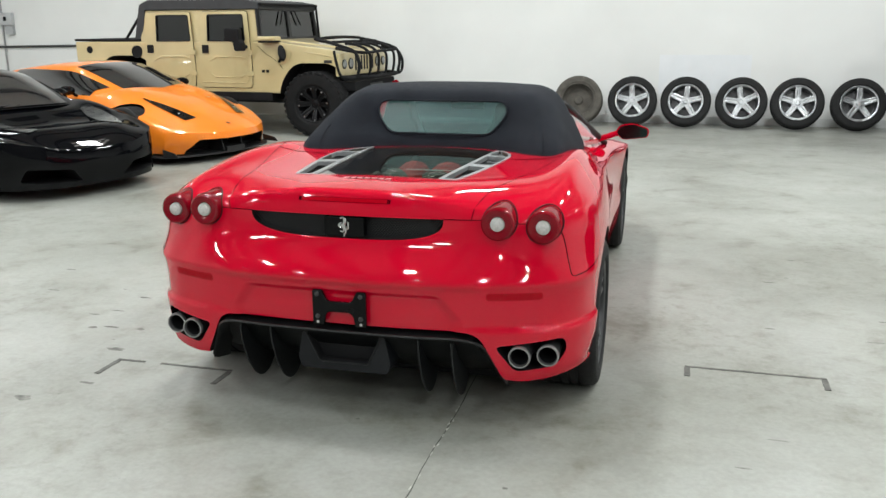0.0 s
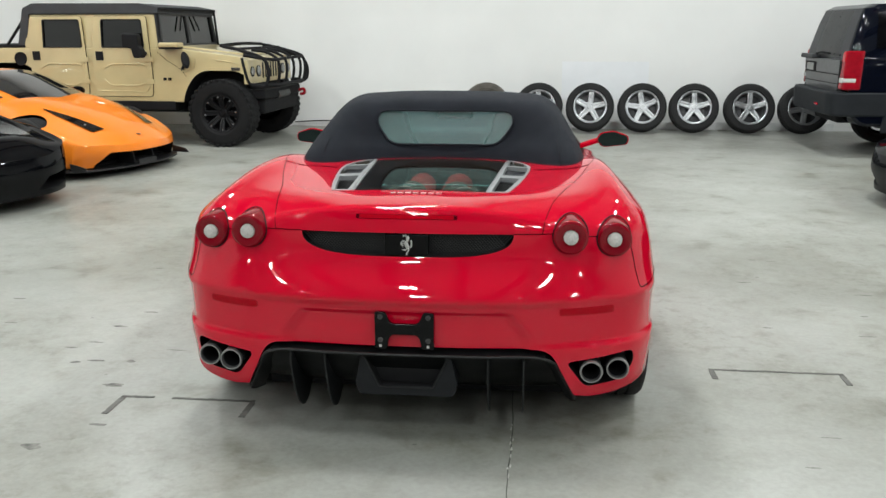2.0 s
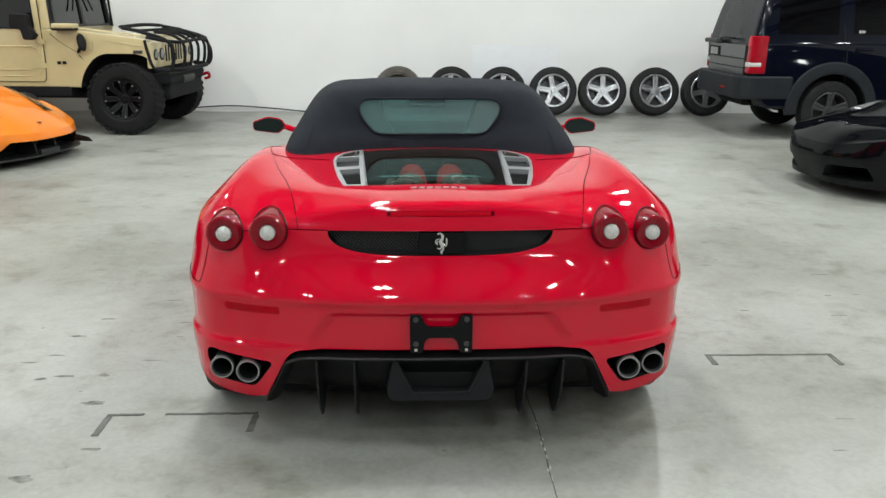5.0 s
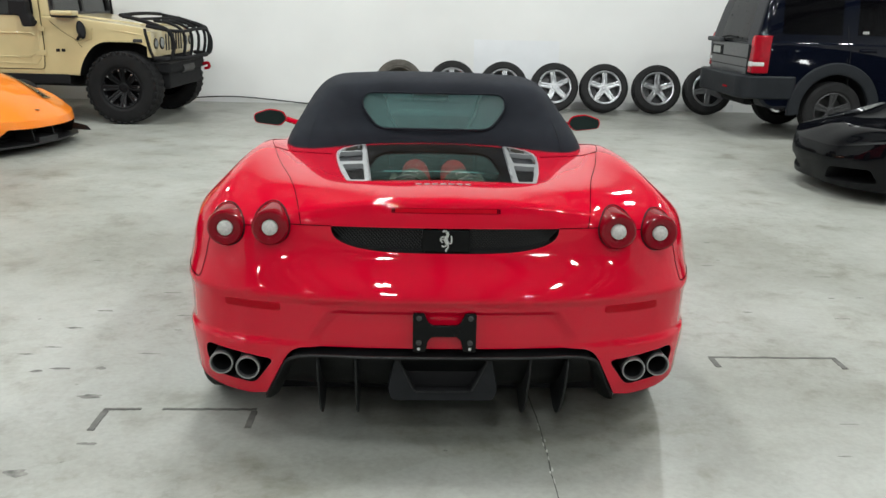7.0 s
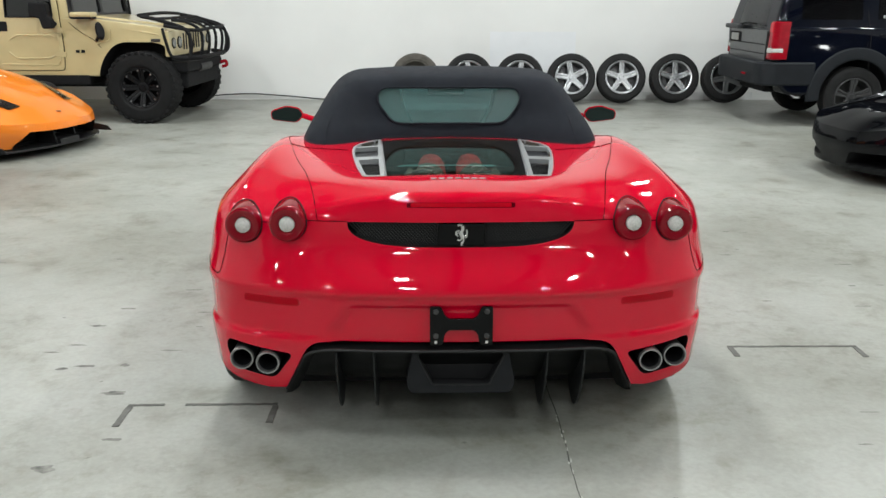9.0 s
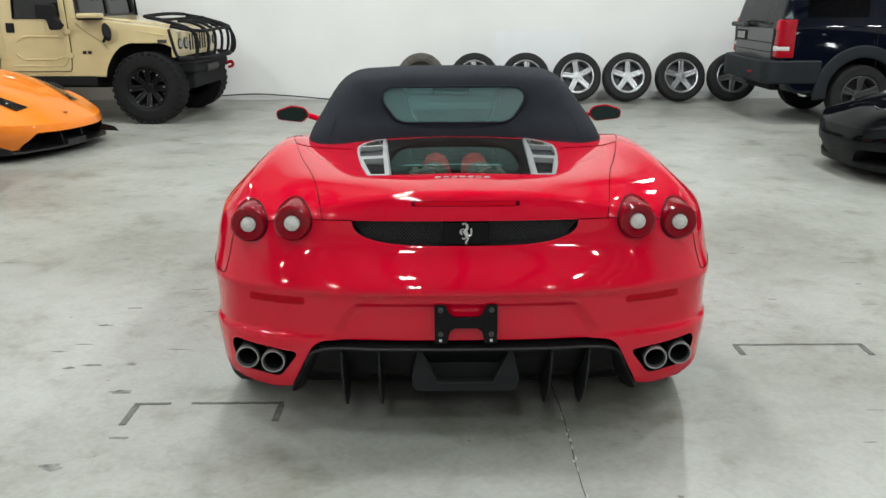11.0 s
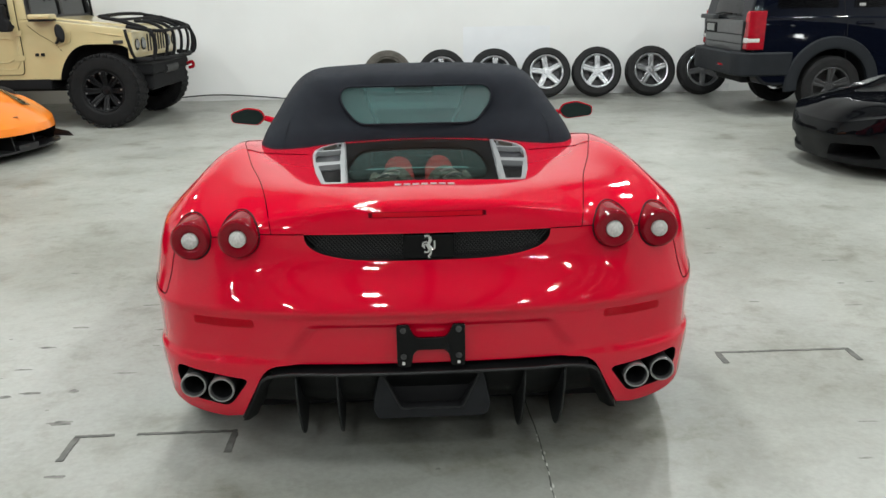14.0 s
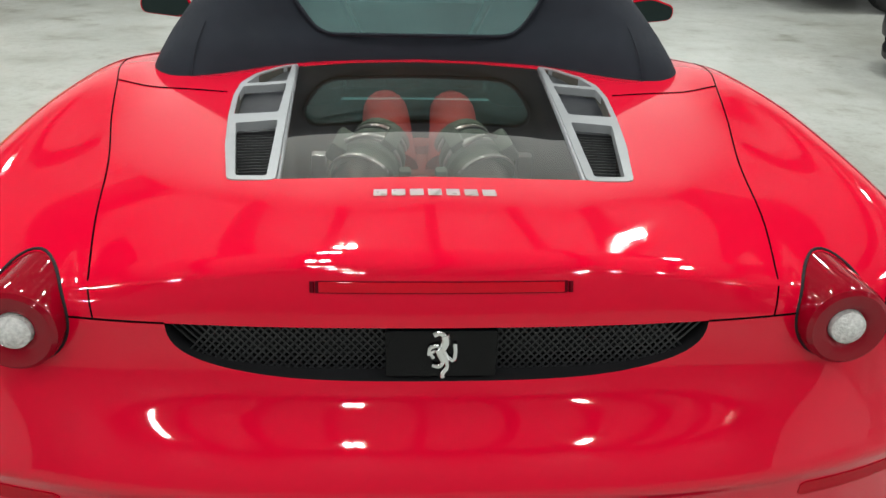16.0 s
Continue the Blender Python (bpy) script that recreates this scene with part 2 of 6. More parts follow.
def concrete(name):
    m = bpy.data.materials.new(name)
    m.use_nodes = True
    nt = m.node_tree
    b = nt.nodes["Principled BSDF"]
    tc = nt.nodes.new("ShaderNodeTexCoord")

    def noisy(scale, detail=8, rough=0.6, distort=0.0, stretch=(1, 1, 1)):
        mp = nt.nodes.new("ShaderNodeMapping")
        mp.inputs["Scale"].default_value = stretch
        nt.links.new(tc.outputs["Object"], mp.inputs["Vector"])
        n = nt.nodes.new("ShaderNodeTexNoise")
        n.inputs["Scale"].default_value, n.inputs["Detail"].default_value = scale, detail
        n.inputs["Roughness"].default_value, n.inputs["Distortion"].default_value = rough, distort
        nt.links.new(mp.outputs[0], n.inputs["Vector"])
        return n.outputs["Fac"]

    def ramp(fac, stops):
        r = nt.nodes.new("ShaderNodeValToRGB")
        while len(r.color_ramp.elements) < len(stops):
            r.color_ramp.elements.new(0.5)
        for e, (p, c) in zip(r.color_ramp.elements, stops):
            e.position, e.color = p, (*c, 1)
        nt.links.new(fac, r.inputs[0])
        return r.outputs[0]

    def mix(kind, fac, a, c):
        x = nt.nodes.new("ShaderNodeMix")
        x.data_type, x.blend_type = "RGBA", kind
        x.inputs[0].default_value = fac
        nt.links.new(a, x.inputs[6])
        nt.links.new(c, x.inputs[7])
        return x.outputs[2]

    base = ramp(noisy(0.5, 7, 0.55), [(0.30, (0.205, 0.206, 0.178)), (0.50, (0.296, 0.303, 0.277)), (0.70, (0.358, 0.366, 0.341))])
    blotch = ramp(noisy(2.3, 7, 0.62, 0.25), [(0.32, (0.60, 0.585, 0.53)), (0.43, (0.92, 0.915, 0.895)), (0.53, (1, 1, 1)), (1.0, (1, 1, 1))])
    mottle = ramp(noisy(7.5, 6, 0.6, 0.2), [(0.36, (0.86, 0.855, 0.83)), (0.52, (1, 1, 1)), (1.0, (1, 1, 1))])
    fine = ramp(noisy(38, 5), [(0.35, (0.90, 0.90, 0.90)), (0.62, (1, 1, 1))])
    scuff = ramp(noisy(5.5, 10, 0.74, 0.3), [(0.285, (0.36, 0.36, 0.33)), (0.335, (1, 1, 1)), (1, (1, 1, 1))])
    grime = ramp(noisy(11, 8, 0.7), [(0.36, (0.70, 0.69, 0.64)), (0.50, (1, 1, 1)), (1, (1, 1, 1))])
    patch = ramp(noisy(0.9, 4, 0.5), [(0.42, (0, 0, 0)), (0.60, (1, 1, 1))])
    keep = nt.nodes.new("ShaderNodeMix")      # grime gathers in patches
    keep.data_type, keep.blend_type = "RGBA", "MIX"
    nt.links.new(patch, keep.inputs[0])
    nt.links.new(grime, keep.inputs[6])
    keep.inputs[7].default_value = (1, 1, 1, 1)
    c = mix("MULTIPLY", 1.0, mix("MULTIPLY", 0.9, mix("MULTIPLY", 0.7, mix("MULTIPLY", 0.85, mix("MULTIPLY", 0.55, base, mottle), blotch), keep.outputs[2]), scuff), fine)
    nt.links.new(c, b.inputs["Base Color"])
    rg = ramp(noisy(1.3, 8, 0.7, 0.8), [(0.3, (0.30, 0.30, 0.30)), (0.7, (0.46, 0.46, 0.46))])
    nt.links.new(rg, b.inputs["Roughness"])
    b.inputs["Specular IOR Level"].default_value = 0.45
    bp = nt.nodes.new("ShaderNodeBump")
    bp.inputs["Strength"].default_value, bp.inputs["Distance"].default_value = 0.12, 0.004
    nt.links.new(noisy(60, 6), bp.inputs["Height"])
    nt.links.new(bp.outputs[0], b.inputs["Normal"])
    return m


RED = material("red_car_paint", (0.505, 0.0008, 0.0185), 0.4, coat=0.93, vary=0.03, scale=2, spec=0.0, coat_rough=0.03, rough_vary=0.02)
ORANGE = material("orange_car_paint", (0.72, 0.19, 0.014), 0.4, coat=0.8, spec=0.1, coat_rough=0.01, vary=0.05, scale=2, rough_vary=0.02)
BLACK_PAINT = material("black_car_paint", (0.002, 0.0022, 0.003), 0.4, coat=0.4, vary=0.1, scale=2, spec=0.0, coat_rough=0.03, rough_vary=0.02)
NAVY_PAINT = material("dark_blue_car_paint", (0.0025, 0.0035, 0.008), 0.4, coat=0.6, vary=0.1, scale=2, spec=0.0, coat_rough=0.01, rough_vary=0.02)
SAND = material("sand_beige_paint", (0.53, 0.44, 0.235), 0.34, coat=0.8, vary=0.08, scale=2.5)
GREY_PLASTIC = material("dark_grey_plastic", (0.032, 0.034, 0.037), 0.55, bump=0.15, bump_scale=300)
BLACK_PLASTIC = material("black_plastic", (0.012, 0.012, 0.013), 0.45, bump=0.1, bump_scale=300)
MATT_BLACK = material("matt_black", (0.008, 0.008, 0.009), 0.75, spec=0.2)
CANVAS = material("black_canvas", (0.0105, 0.0125, 0.0175), 0.85, vary=0.15, bump=0.35, bump_scale=420, spec=0.18)
RUBBER = material("tyre_rubber", (0.009, 0.009, 0.0095), 0.72, vary=0.3, scale=9, bump=0.25, bump_scale=160, spec=0.3)
DUSTY_RUBBER = material("dusty_rubber", (0.075, 0.068, 0.058), 0.85, vary=0.3, scale=9, bump=0.25, bump_scale=160)
SILVER = material("silver_alloy", (0.33, 0.34, 0.35), 0.30, metal=0.88, vary=0.10, scale=12)
GREY_ALLOY = material("grey_alloy", (0.06, 0.06, 0.063), 0.4, metal=0.5, vary=0.15)
CHROME = material("chrome", (0.75, 0.75, 0.76), 0.10, metal=1.0, vary=0.02)
STEEL = material("brushed_steel", (0.42, 0.42, 0.43), 0.34, metal=0.95, vary=0.1, scale=30)
DARK_METAL = material("dark_metal", (0.06, 0.06, 0.06), 0.5, metal=0.7, vary=0.2)
BRACKET_BLACK = material("gloss_black_plastic", (0.0025, 0.0026, 0.003), 0.25, vary=0.1, spec=0.18)
BLACK_RUBBER = material("black_tyre_rubber", (0.006, 0.006, 0.0065), 0.75, vary=0.3, scale=9, bump=0.25, bump_scale=160, spec=0.25)
LAMP_RED = material("red_lens", (0.175, 0.0007, 0.007), 0.3, coat=0.7, spec=0.0, coat_rough=0.01, vary=0.05)
LAMP_DEEP = material("deep_red_lens", (0.42, 0.001, 0.010), 0.3, coat=0.8, spec=0.0, vary=0.05)
LAMP_RED_BRIGHT = material("bright_red_lens", (0.27, 0.004, 0.012), 0.3, coat=0.7, spec=0.0, vary=0.12, scale=14)
LAMP_DARK = material("dark_red_lens", (0.075, 0.0005, 0.004), 0.3, coat=0.6, spec=0.0, vary=0.1)
LAMP_WHITE = material("clear_lens", (0.50, 0.49, 0.47), 0.2, coat=0.8, vary=0.22, scale=130, bump=0.5, bump_scale=180)
BAY_GREY = material("bay_lining", (0.050, 0.045, 0.034), 0.7, vary=0.3, scale=10)
TINTED = clear_glass("tinted_glass", (0.03, 0.035, 0.035))
TEAL_GLASS = clear_glass("teal_glass", (0.20, 0.56, 0.54), rough=0.30, mirror=-0.10, haze=0.24)
DOOR_GLASS = clear_glass("door_glass", (0.86, 0.90, 0.88))
BAY_GLASS = clear_glass("bay_glass", (0.48, 0.475, 0.40), mirror=0.62)
WHITE_WALL = material("white_wall_paint", (0.745, 0.75, 0.74), 0.75, vary=0.035, scale=0.9, bump=0.08, bump_scale=60)
GREY_WALL = material("grey_wall_paint", (0.16, 0.16, 0.165), 0.75, vary=0.05, scale=0.9)
CEILING = material("ceiling_paint", (0.62, 0.62, 0.61), 0.8, vary=0.05, scale=1)
BEAM = material("beam_steel", (0.07, 0.07, 0.07), 0.6, vary=0.1)
REFLECTOR = material("reflector_red", (0.34, 0.0006, 0.008), 0.45, coat=0.3, spec=0.0, vary=0.05, scale=30)
DARK_TRIM = material("charcoal_plastic", (0.012, 0.014, 0.017), 0.55, bump=0.12, bump_scale=300, vary=0.15, spec=0.2)
GAP_BLACK = material("gap_black", (0.002, 0.002, 0.002), 0.95, spec=0.0)
DARK_MIRROR = material("mirror_glass", (0.035, 0.05, 0.05), 0.04, metal=1.0, vary=0.03)
FIXTURE_WHITE = material("white_enamel", (0.75, 0.75, 0.74), 0.5)
LIGHT_PANEL = material("tube_glow", (1.0, 0.985, 0.93), 0.5, emit=9.0)
FLOOR = concrete("polished_concrete")
TAPE = material("worn_grey_tape", (0.105, 0.104, 0.095), 0.7, vary=0.4, scale=14)
CRACK = material("crack_dark", (0.085, 0.085, 0.078), 0.9, vary=0.3, scale=20)

# ---- the hall ----
def structure(name, bm, mat, label):
    return tagged(part(name, bm, mat), label, name.split("_")[0], "", "structure")

structure("floor", box(LEFT, RIGHT, BACK, WALL_Y, -0.2, 0), FLOOR, "polished grey concrete floor with stains and scuffs")
structure("wall_north", box(LEFT, RIGHT, WALL_Y, WALL_Y + 0.2, 0, CEIL), WHITE_WALL, "plain white painted hall wall")
structure("wall_south", box(LEFT, RIGHT, BACK - 0.2, BACK, 0, CEIL), GREY_WALL, "plain dark grey hall wall")
structure("wall_west", box(LEFT - 0.2, LEFT, BACK, WALL_Y, 0, CEIL), WHITE_WALL, "plain white painted hall wall")
structure("wall_east", box(RIGHT, RIGHT + 0.2, BACK, WALL_Y, 0, CEIL), WHITE_WALL, "plain white painted hall wall")
bm = box(LEFT, RIGHT, BACK, WALL_Y, CEIL, CEIL + 0.2)
structure("ceiling", bm, CEILING, "dull grey hall ceiling")


# ceiling: deep joists across the hall and the light fixtures
for x in np.arange(LEFT + 0.9, RIGHT, 1.55):
    structure("joist", box(x - 0.09, x + 0.09, BACK, WALL_Y, CEIL - 0.25, CEIL - 0.002), BEAM, "dark steel roof joist under the ceiling")
fixture = thing("ceiling_light", "white twin-tube ceiling light hanging under the roof", "lamp", pose(*FIXTURES[0], CEIL - 0.31), "hall lights")
part("housing", box(-0.19, 0.19, -0.65, 0.65, 0.03, 0.09, 0.01), FIXTURE_WHITE, fixture)
part("hanger", tube([(0, -0.5, 0.085), (0, -0.5, 0.31)], 0.012), CEILING, fixture)
part("hanger", tube([(0, 0.5, 0.085), (0, 0.5, 0.31)], 0.012), CEILING, fixture)
for x in (-0.09, 0.09):
    part("tube", tube([(x, -0.6, 0.022), (x, 0.6, 0.022)], 0.014), LIGHT_PANEL, fixture)
for x, y in FIXTURES[1:]:
    copy_thing(fixture, pose(x, y, CEIL - 0.31))
# ---- wheels ----
def tyre_bm(r, rim_r, width):
    """A tyre round the x axis, its outer face towards +x."""
    w = width / 2
    h = r - rim_r
    prof = [(rim_r, -w * 0.80), (rim_r + h * 0.12, -w * 0.95), (rim_r + h * 0.5, -w), (r - h * 0.18, -w * 0.95), (r - h * 0.03, -w * 0.82), (r, -w * 0.6)]
    grooves = 4
    for k in range(grooves):
        c = -w * 0.6 + w * 1.2 * (k + 0.5) / grooves
        g = 0.012
        prof += [(r, c - g / 2 - 0.001), (r - 0.008, c - g / 2), (r - 0.008, c + g / 2), (r, c + g / 2 + 0.001)]
    prof += [(r, w * 0.6), (r - h * 0.03, w * 0.82), (r - h * 0.18, w * 0.95), (r - h * 0.3, w * 0.985), (r - h * 0.5, w), (rim_r + h * 0.3, w * 0.985),
             (rim_r + h * 0.22, w * 1.0), (rim_r + h * 0.12, w * 0.95), (rim_r, w * 0.80)]
    bm = lathe(prof, "x", 56)
    return bm


def barrel_bm(rim_r, width):
    w = width / 2
    return lathe([(rim_r * 1.0, w * 0.82), (rim_r * 1.03, w * 0.90), (rim_r * 1.0, w * 0.93), (rim_r * 0.955, w * 0.88), (rim_r * 0.93, w * 0.6), (rim_r * 0.88, w * 0.1), (rim_r * 0.86, -w * 0.8)], "x", 56)


def spokes_bm(rim_r, width, count, root, tip, dish=0.35, thick=0.03):
    """A star of spokes in the outer face of a wheel, with a hub."""
    w = width / 2
    face = w * 0.86
    bm = lathe([(0.0, face - dish * w * 0.9 + 0.012), (rim_r * 0.14, face - dish * w * 0.9 + 0.010), (rim_r * 0.17, face - dish * w * 0.9), (rim_r * 0.30, face - dish * w),
                (rim_r * 0.33, face - dish * w - 0.03)], "x", 32)
    for k in range(count):
        a, b = rim_r * 0.22, rim_r * 0.965
        s = bmesh.new()
        rows = []
        for t in np.linspace(0, 1, 5):
            z = a + (b - a) * t
            half = root + (tip - root) * t
            x = face - dish * w * (1 - t) ** 1.4
            d = 0.012 * min(1, 4 * t)
            rows.append([(x - thick, -half, z), (x - 0.004, -half, z), (x, -half * 0.78, z), (x - 0.002, -half * 0.36, z), (x - d, -half * 0.22, z), (x - d, half * 0.22, z), (x - 0.002, half * 0.36, z), (x, half * 0.78, z), (x - 0.004, half, z), (x - thick, half, z)])
        grid(s, np.array(rows))
        bmesh.ops.recalc_face_normals(s, faces=s.faces)
        bmesh.ops.rotate(s, cent=(0, 0, 0), matrix=Matrix.Rotation(2 * math.pi * k / count, 3, "X"), verts=s.verts)
        bm = join(bm, s)
    return bm


def put_wheel(car, x, y, r, rim_r, width, rim_mat, count, root, tip, side, dish=0.35, tyre_mat=RUBBER, blocks=0, brake=True, name="wheel", yaw=None):
    """A wheel as a part of a car: tyre > rim pieces; side +1 looks to +x, unless a yaw is given."""
    turn = pose(x, y, r, 0, 0, yaw if yaw is not None else (0 if side > 0 else 180))
    t = part(name, tyre_bm(r, rim_r, width), tyre_mat, car, at=turn)
    part("rim", barrel_bm(rim_r, width), rim_mat, t)
    part("spokes", spokes_bm(rim_r, width, count, root, tip, dish), rim_mat, t)
    if blocks:   # knobbly tread: two shoulder rows and a middle row
        w, h, a = width / 2, r - rim_r, math.pi * r / blocks
        first = {}
        for k in range(blocks):
            for row, (x0, x1, ph) in enumerate(((-w * 1.03, -w * 0.35, 0.75), (w * 0.35, w * 1.03, 0.25), (-w * 0.30, w * 0.30, 0.0))):
                m = pose(0, 0, 0, 360 * (k + ph) / blocks)
                if row not in first:
                    first[row] = part("tread_block", box(x0, x1, -a * 0.56, a * 0.56, r - h * 0.16, r - 0.002, 0.006, 1), tyre_mat, t, at=m)
                else:
                    again("tread_block", first[row], t, m)
    if brake:
        part("brake_disc", lathe([(0.05, -0.03), (rim_r * 0.74, -0.03), (rim_r * 0.74, -0.055), (0.05, -0.055)], "x", 32), DARK_METAL, t)
    else:
        part("backing", lathe([(0.0, -0.05), (rim_r * 0.88, -0.05), (rim_r * 0.88, -0.06)], "x", 28), MATT_BLACK, t)
    return t


# ---- the red convertible: x across, y ahead of its tail, z up ----
red = thing("convertible_car", "glossy red mid-engined convertible sports car with closed black soft top", "car")

OUTLINE = [(0, -0.045), (0.3, -0.036), (0.55, -0.008), (0.74, 0.042), (0.89, 0.125), (0.976, 0.27), (1.0, 0.52), (1.0, 0.85), (0.980, 1.2), (0.94, 1.7),
           (0.92, 2.3), (0.925, 2.9), (0.95, 3.45), (0.93, 3.85), (0.82, 4.2), (0.5, 4.42), (0, 4.5)]
SHOULDER_Z = [(-0.1, 1.003), (-0.043, 1.001), (-0.036, 0.989), (-0.024, 0.970), (-0.008, 0.951), (0.05, 0.940), (0.15, 0.928), (0.32, 0.912), (0.6, 0.908), (0.9, 0.912), (1.2, 0.908),
              (1.7, 0.885), (2.3, 0.87), (2.9, 0.82), (3.5, 0.76), (4.1, 0.66), (4.5, 0.58)]
# how far the skin lies inside the outline, by height: across the tail, in the light corners, along the flanks
TAIL_IN = [(0.20, 0.05), (0.25, 0.018), (0.36, 0.010), (0.46, -0.004), (0.60, -0.014), (0.636, -0.018), (0.648, -0.028), (0.658, -0.031), (0.67, -0.029), (0.68, -0.0255), (0.70, -0.016), (0.72, -0.0045), (0.74, 0.0085), (0.76, 0.023), (0.78, 0.0395), (0.80, 0.058), (0.815, 0.068), (0.86, 0.067), (0.905, 0.062), (0.94, 0.068), (0.97, 0.077), (0.990, 0.084), (1.003, 0.094)]
CORNER_IN = [(0.20, 0.05), (0.25, 0.018), (0.30, 0.006), (0.36, 0.0), (0.43, -0.010), (0.463, -0.010), (0.485, 0.004), (0.55, 0.002), (0.62, -0.004), (0.636, -0.007), (0.648, -0.011), (0.658, -0.013), (0.67, -0.0115), (0.68, -0.008), (0.70, 0.0), (0.72, 0.008), (0.74, 0.0155), (0.76, 0.0215), (0.78, 0.0255), (0.80, 0.0285), (0.835, 0.037), (0.87, 0.050), (0.92, 0.070), (0.95, 0.10), (0.985, 0.15)]
FLANK_IN = [(0.15, 0.06), (0.22, 0.030), (0.30, 0.008), (0.35, 0.003), (0.43, -0.006), (0.465, -0.005), (0.49, 0.004), (0.62, 0.003), (0.645, 0.001), (0.662, 0.0), (0.72, 0.0), (0.80, 0.010), (0.87, 0.026), (0.93, 0.050), (0.98, 0.078)]


def red_shell():
    bm = bmesh.new()
    nw = 72
    fine = spline(OUTLINE, np.linspace(0, 1, 4000))
    run = np.r_[0, np.cumsum(np.linalg.norm(np.diff(fine, axis=0), axis=1))]
    bend, prow = (run[int(np.argmin(np.hypot(fine[:, 0] - a, fine[:, 1] - b)))] for a, b in ((0.990, 0.36), (0.86, 4.12)))
    nr = int(bend / 0.0135)      # closer together round the tail
    want = np.r_[np.linspace(0, bend, nr + 1), np.linspace(bend, prow, 96)[1:], np.linspace(prow, run[-1], nr + 1)[1:]]
    o = np.c_[np.interp(want, run, fine[:, 0]), np.interp(want, run, fine[:, 1])]
    ns = len(o)
    d = np.gradient(o, axis=0)
    nrm = np.c_[-d[:, 1], d[:, 0]]
    nrm /= np.linalg.norm(nrm, axis=1)[:, None] + 1e-9      # points inwards
    zs = lookup(SHOULDER_Z, o[:, 1])
    zs[o[:, 1] > 4.45] = 0.58
    zb = lookup([(-0.1, 0.235), (0.05, 0.245), (0.13, 0.264), (0.25, 0.276), (0.31, 0.287), (0.36, 0.315), (0.6, 0.34), (1.3, 0.16), (3.0, 0.15), (4.5, 0.16)], o[:, 1])
    zb = zb + 0.022 * (1 - step(0.655, 0.74, o[:, 0])) * (o[:, 1] < 0.3)      # rounded lower corner beside the diffuser
    tail = 1 - step(0.32, 0.82, o[:, 0])
    tail[o[:, 1] > 0.5] = 0
    flank = step(0.12, 0.50, o[:, 1])
    w = np.linspace(0, 1, nw)
    side = np.empty((ns, nw, 3))
    for i in range(ns):
        z = zs[i] + (zb[i] - zs[i]) * w
        ins = flank[i] * lookup(FLANK_IN, z) + (1 - flank[i]) * (tail[i] * lookup(TAIL_IN, z) + (1 - tail[i]) * lookup(CORNER_IN, z))
        half = np.minimum(0.405 + (0.606 - z) * 0.75, 0.478)      # the recess for the number plate
        ins = ins + 0.017 * step(0.612, 0.600, z) * (1 - step(-0.035, 0.025, o[i, 0] - half)) * (o[i, 1] < 0.3)
        side[i, :, 0] = np.maximum(o[i, 0] + nrm[i, 0] * ins, 0)
        side[i, :, 1] = o[i, 1] + nrm[i, 1] * ins
        side[i, :, 2] = z
    side[0, :, 0] = side[-1, :, 0] = 0
    lowest = side[:, -1, :]
    lowest[: ns // 2, 1] = np.maximum.accumulate(lowest[: ns // 2, 1])
    grid(bm, side)
    under = side[:, -1, :].copy()
    # the top: rows from the tail's edge to the nose, columns from the middle to the shoulder
    edge = side[:, 0, :]
    corner, nose = nr, ns - 1 - nr
    rear, outer, front = edge[: corner + 1], edge[corner: nose + 1], edge[nose:][::-1]
    nu, nv = len(rear), len(outer)
    ru = rear[:, 0] / rear[-1, 0]
    v = (outer[:, 1] - outer[0, 1]) / (outer[-1, 1] - outer[0, 1])
    mid_y = rear[0, 1] + (front[0, 1] - rear[0, 1]) * v
    fade = (1 - step(0, 0.30, v))
    fr = front
    dr = rear[:, 1] - (rear[0, 1] + (rear[-1, 1] - rear[0, 1]) * ru)
    df = fr[:, 1] - (fr[0, 1] + (fr[-1, 1] - fr[0, 1]) * ru)
    top = np.empty((nv, nu, 3))
    for j in range(nv):
        x = ru * outer[j, 0]
        y = mid_y[j] + (outer[j, 1] - mid_y[j]) * ru + dr * fade[j] + df * step(0.7, 1, v[j])
        zc = lookup([(-0.1, 0.995), (0.05, 1.001), (0.10, 1.009), (0.2, 1.012), (0.45, 1.002), (1.0, 1.0), (1.5, 0.985), (2.6, 0.92), (3.5, 0.83), (4.2, 0.68), (4.5, 0.58)], y)
        zv = lookup([(-0.1, 0.985), (0.04, 0.966), (0.15, 0.982), (0.35, 0.994), (0.6, 1.000), (1.0, 1.002), (1.4, 0.975), (2.6, 0.89), (3.5, 0.79), (4.2, 0.66), (4.5, 0.58)], y)
        zk = lookup([(-0.1, 0.962), (0.05, 0.952), (0.15, 0.958), (0.35, 0.985), (0.6, 1.016), (0.9, 1.037), (1.15, 1.036), (1.5, 0.995), (1.9, 0.935), (2.6, 0.87), (3.3, 0.82), (4.1, 0.68), (4.5, 0.58)], y)
        ze = outer[j, 2]
        z = np.empty(nu)
        for k in range(nu):
            ke = ze if j else rear[k, 2]
            z[k] = lookup([(0, zc[k]), (0.45, zc[k] - 0.008), (0.70, zv[k]), (0.865, zk[k]), (0.935, zk[k] * 0.56 + ke * 0.44), (1, ze)], ru[k])
        blend = step(0, 0.028, v[j])
        z = rear[:, 2] * (1 - blend) + z * blend
        b2 = step(0.85, 1, v[j])
        z = z * (1 - b2) + fr[:, 2] * b2
        z[-1] = ze
        top[j] = np.c_[x, y, z]
    top[0], top[-1] = rear, fr
    top[:, -1] = outer
    grid(bm, top)
    bmesh.ops.remove_doubles(bm, verts=bm.verts, dist=0.0006)
    mirrored(bm)
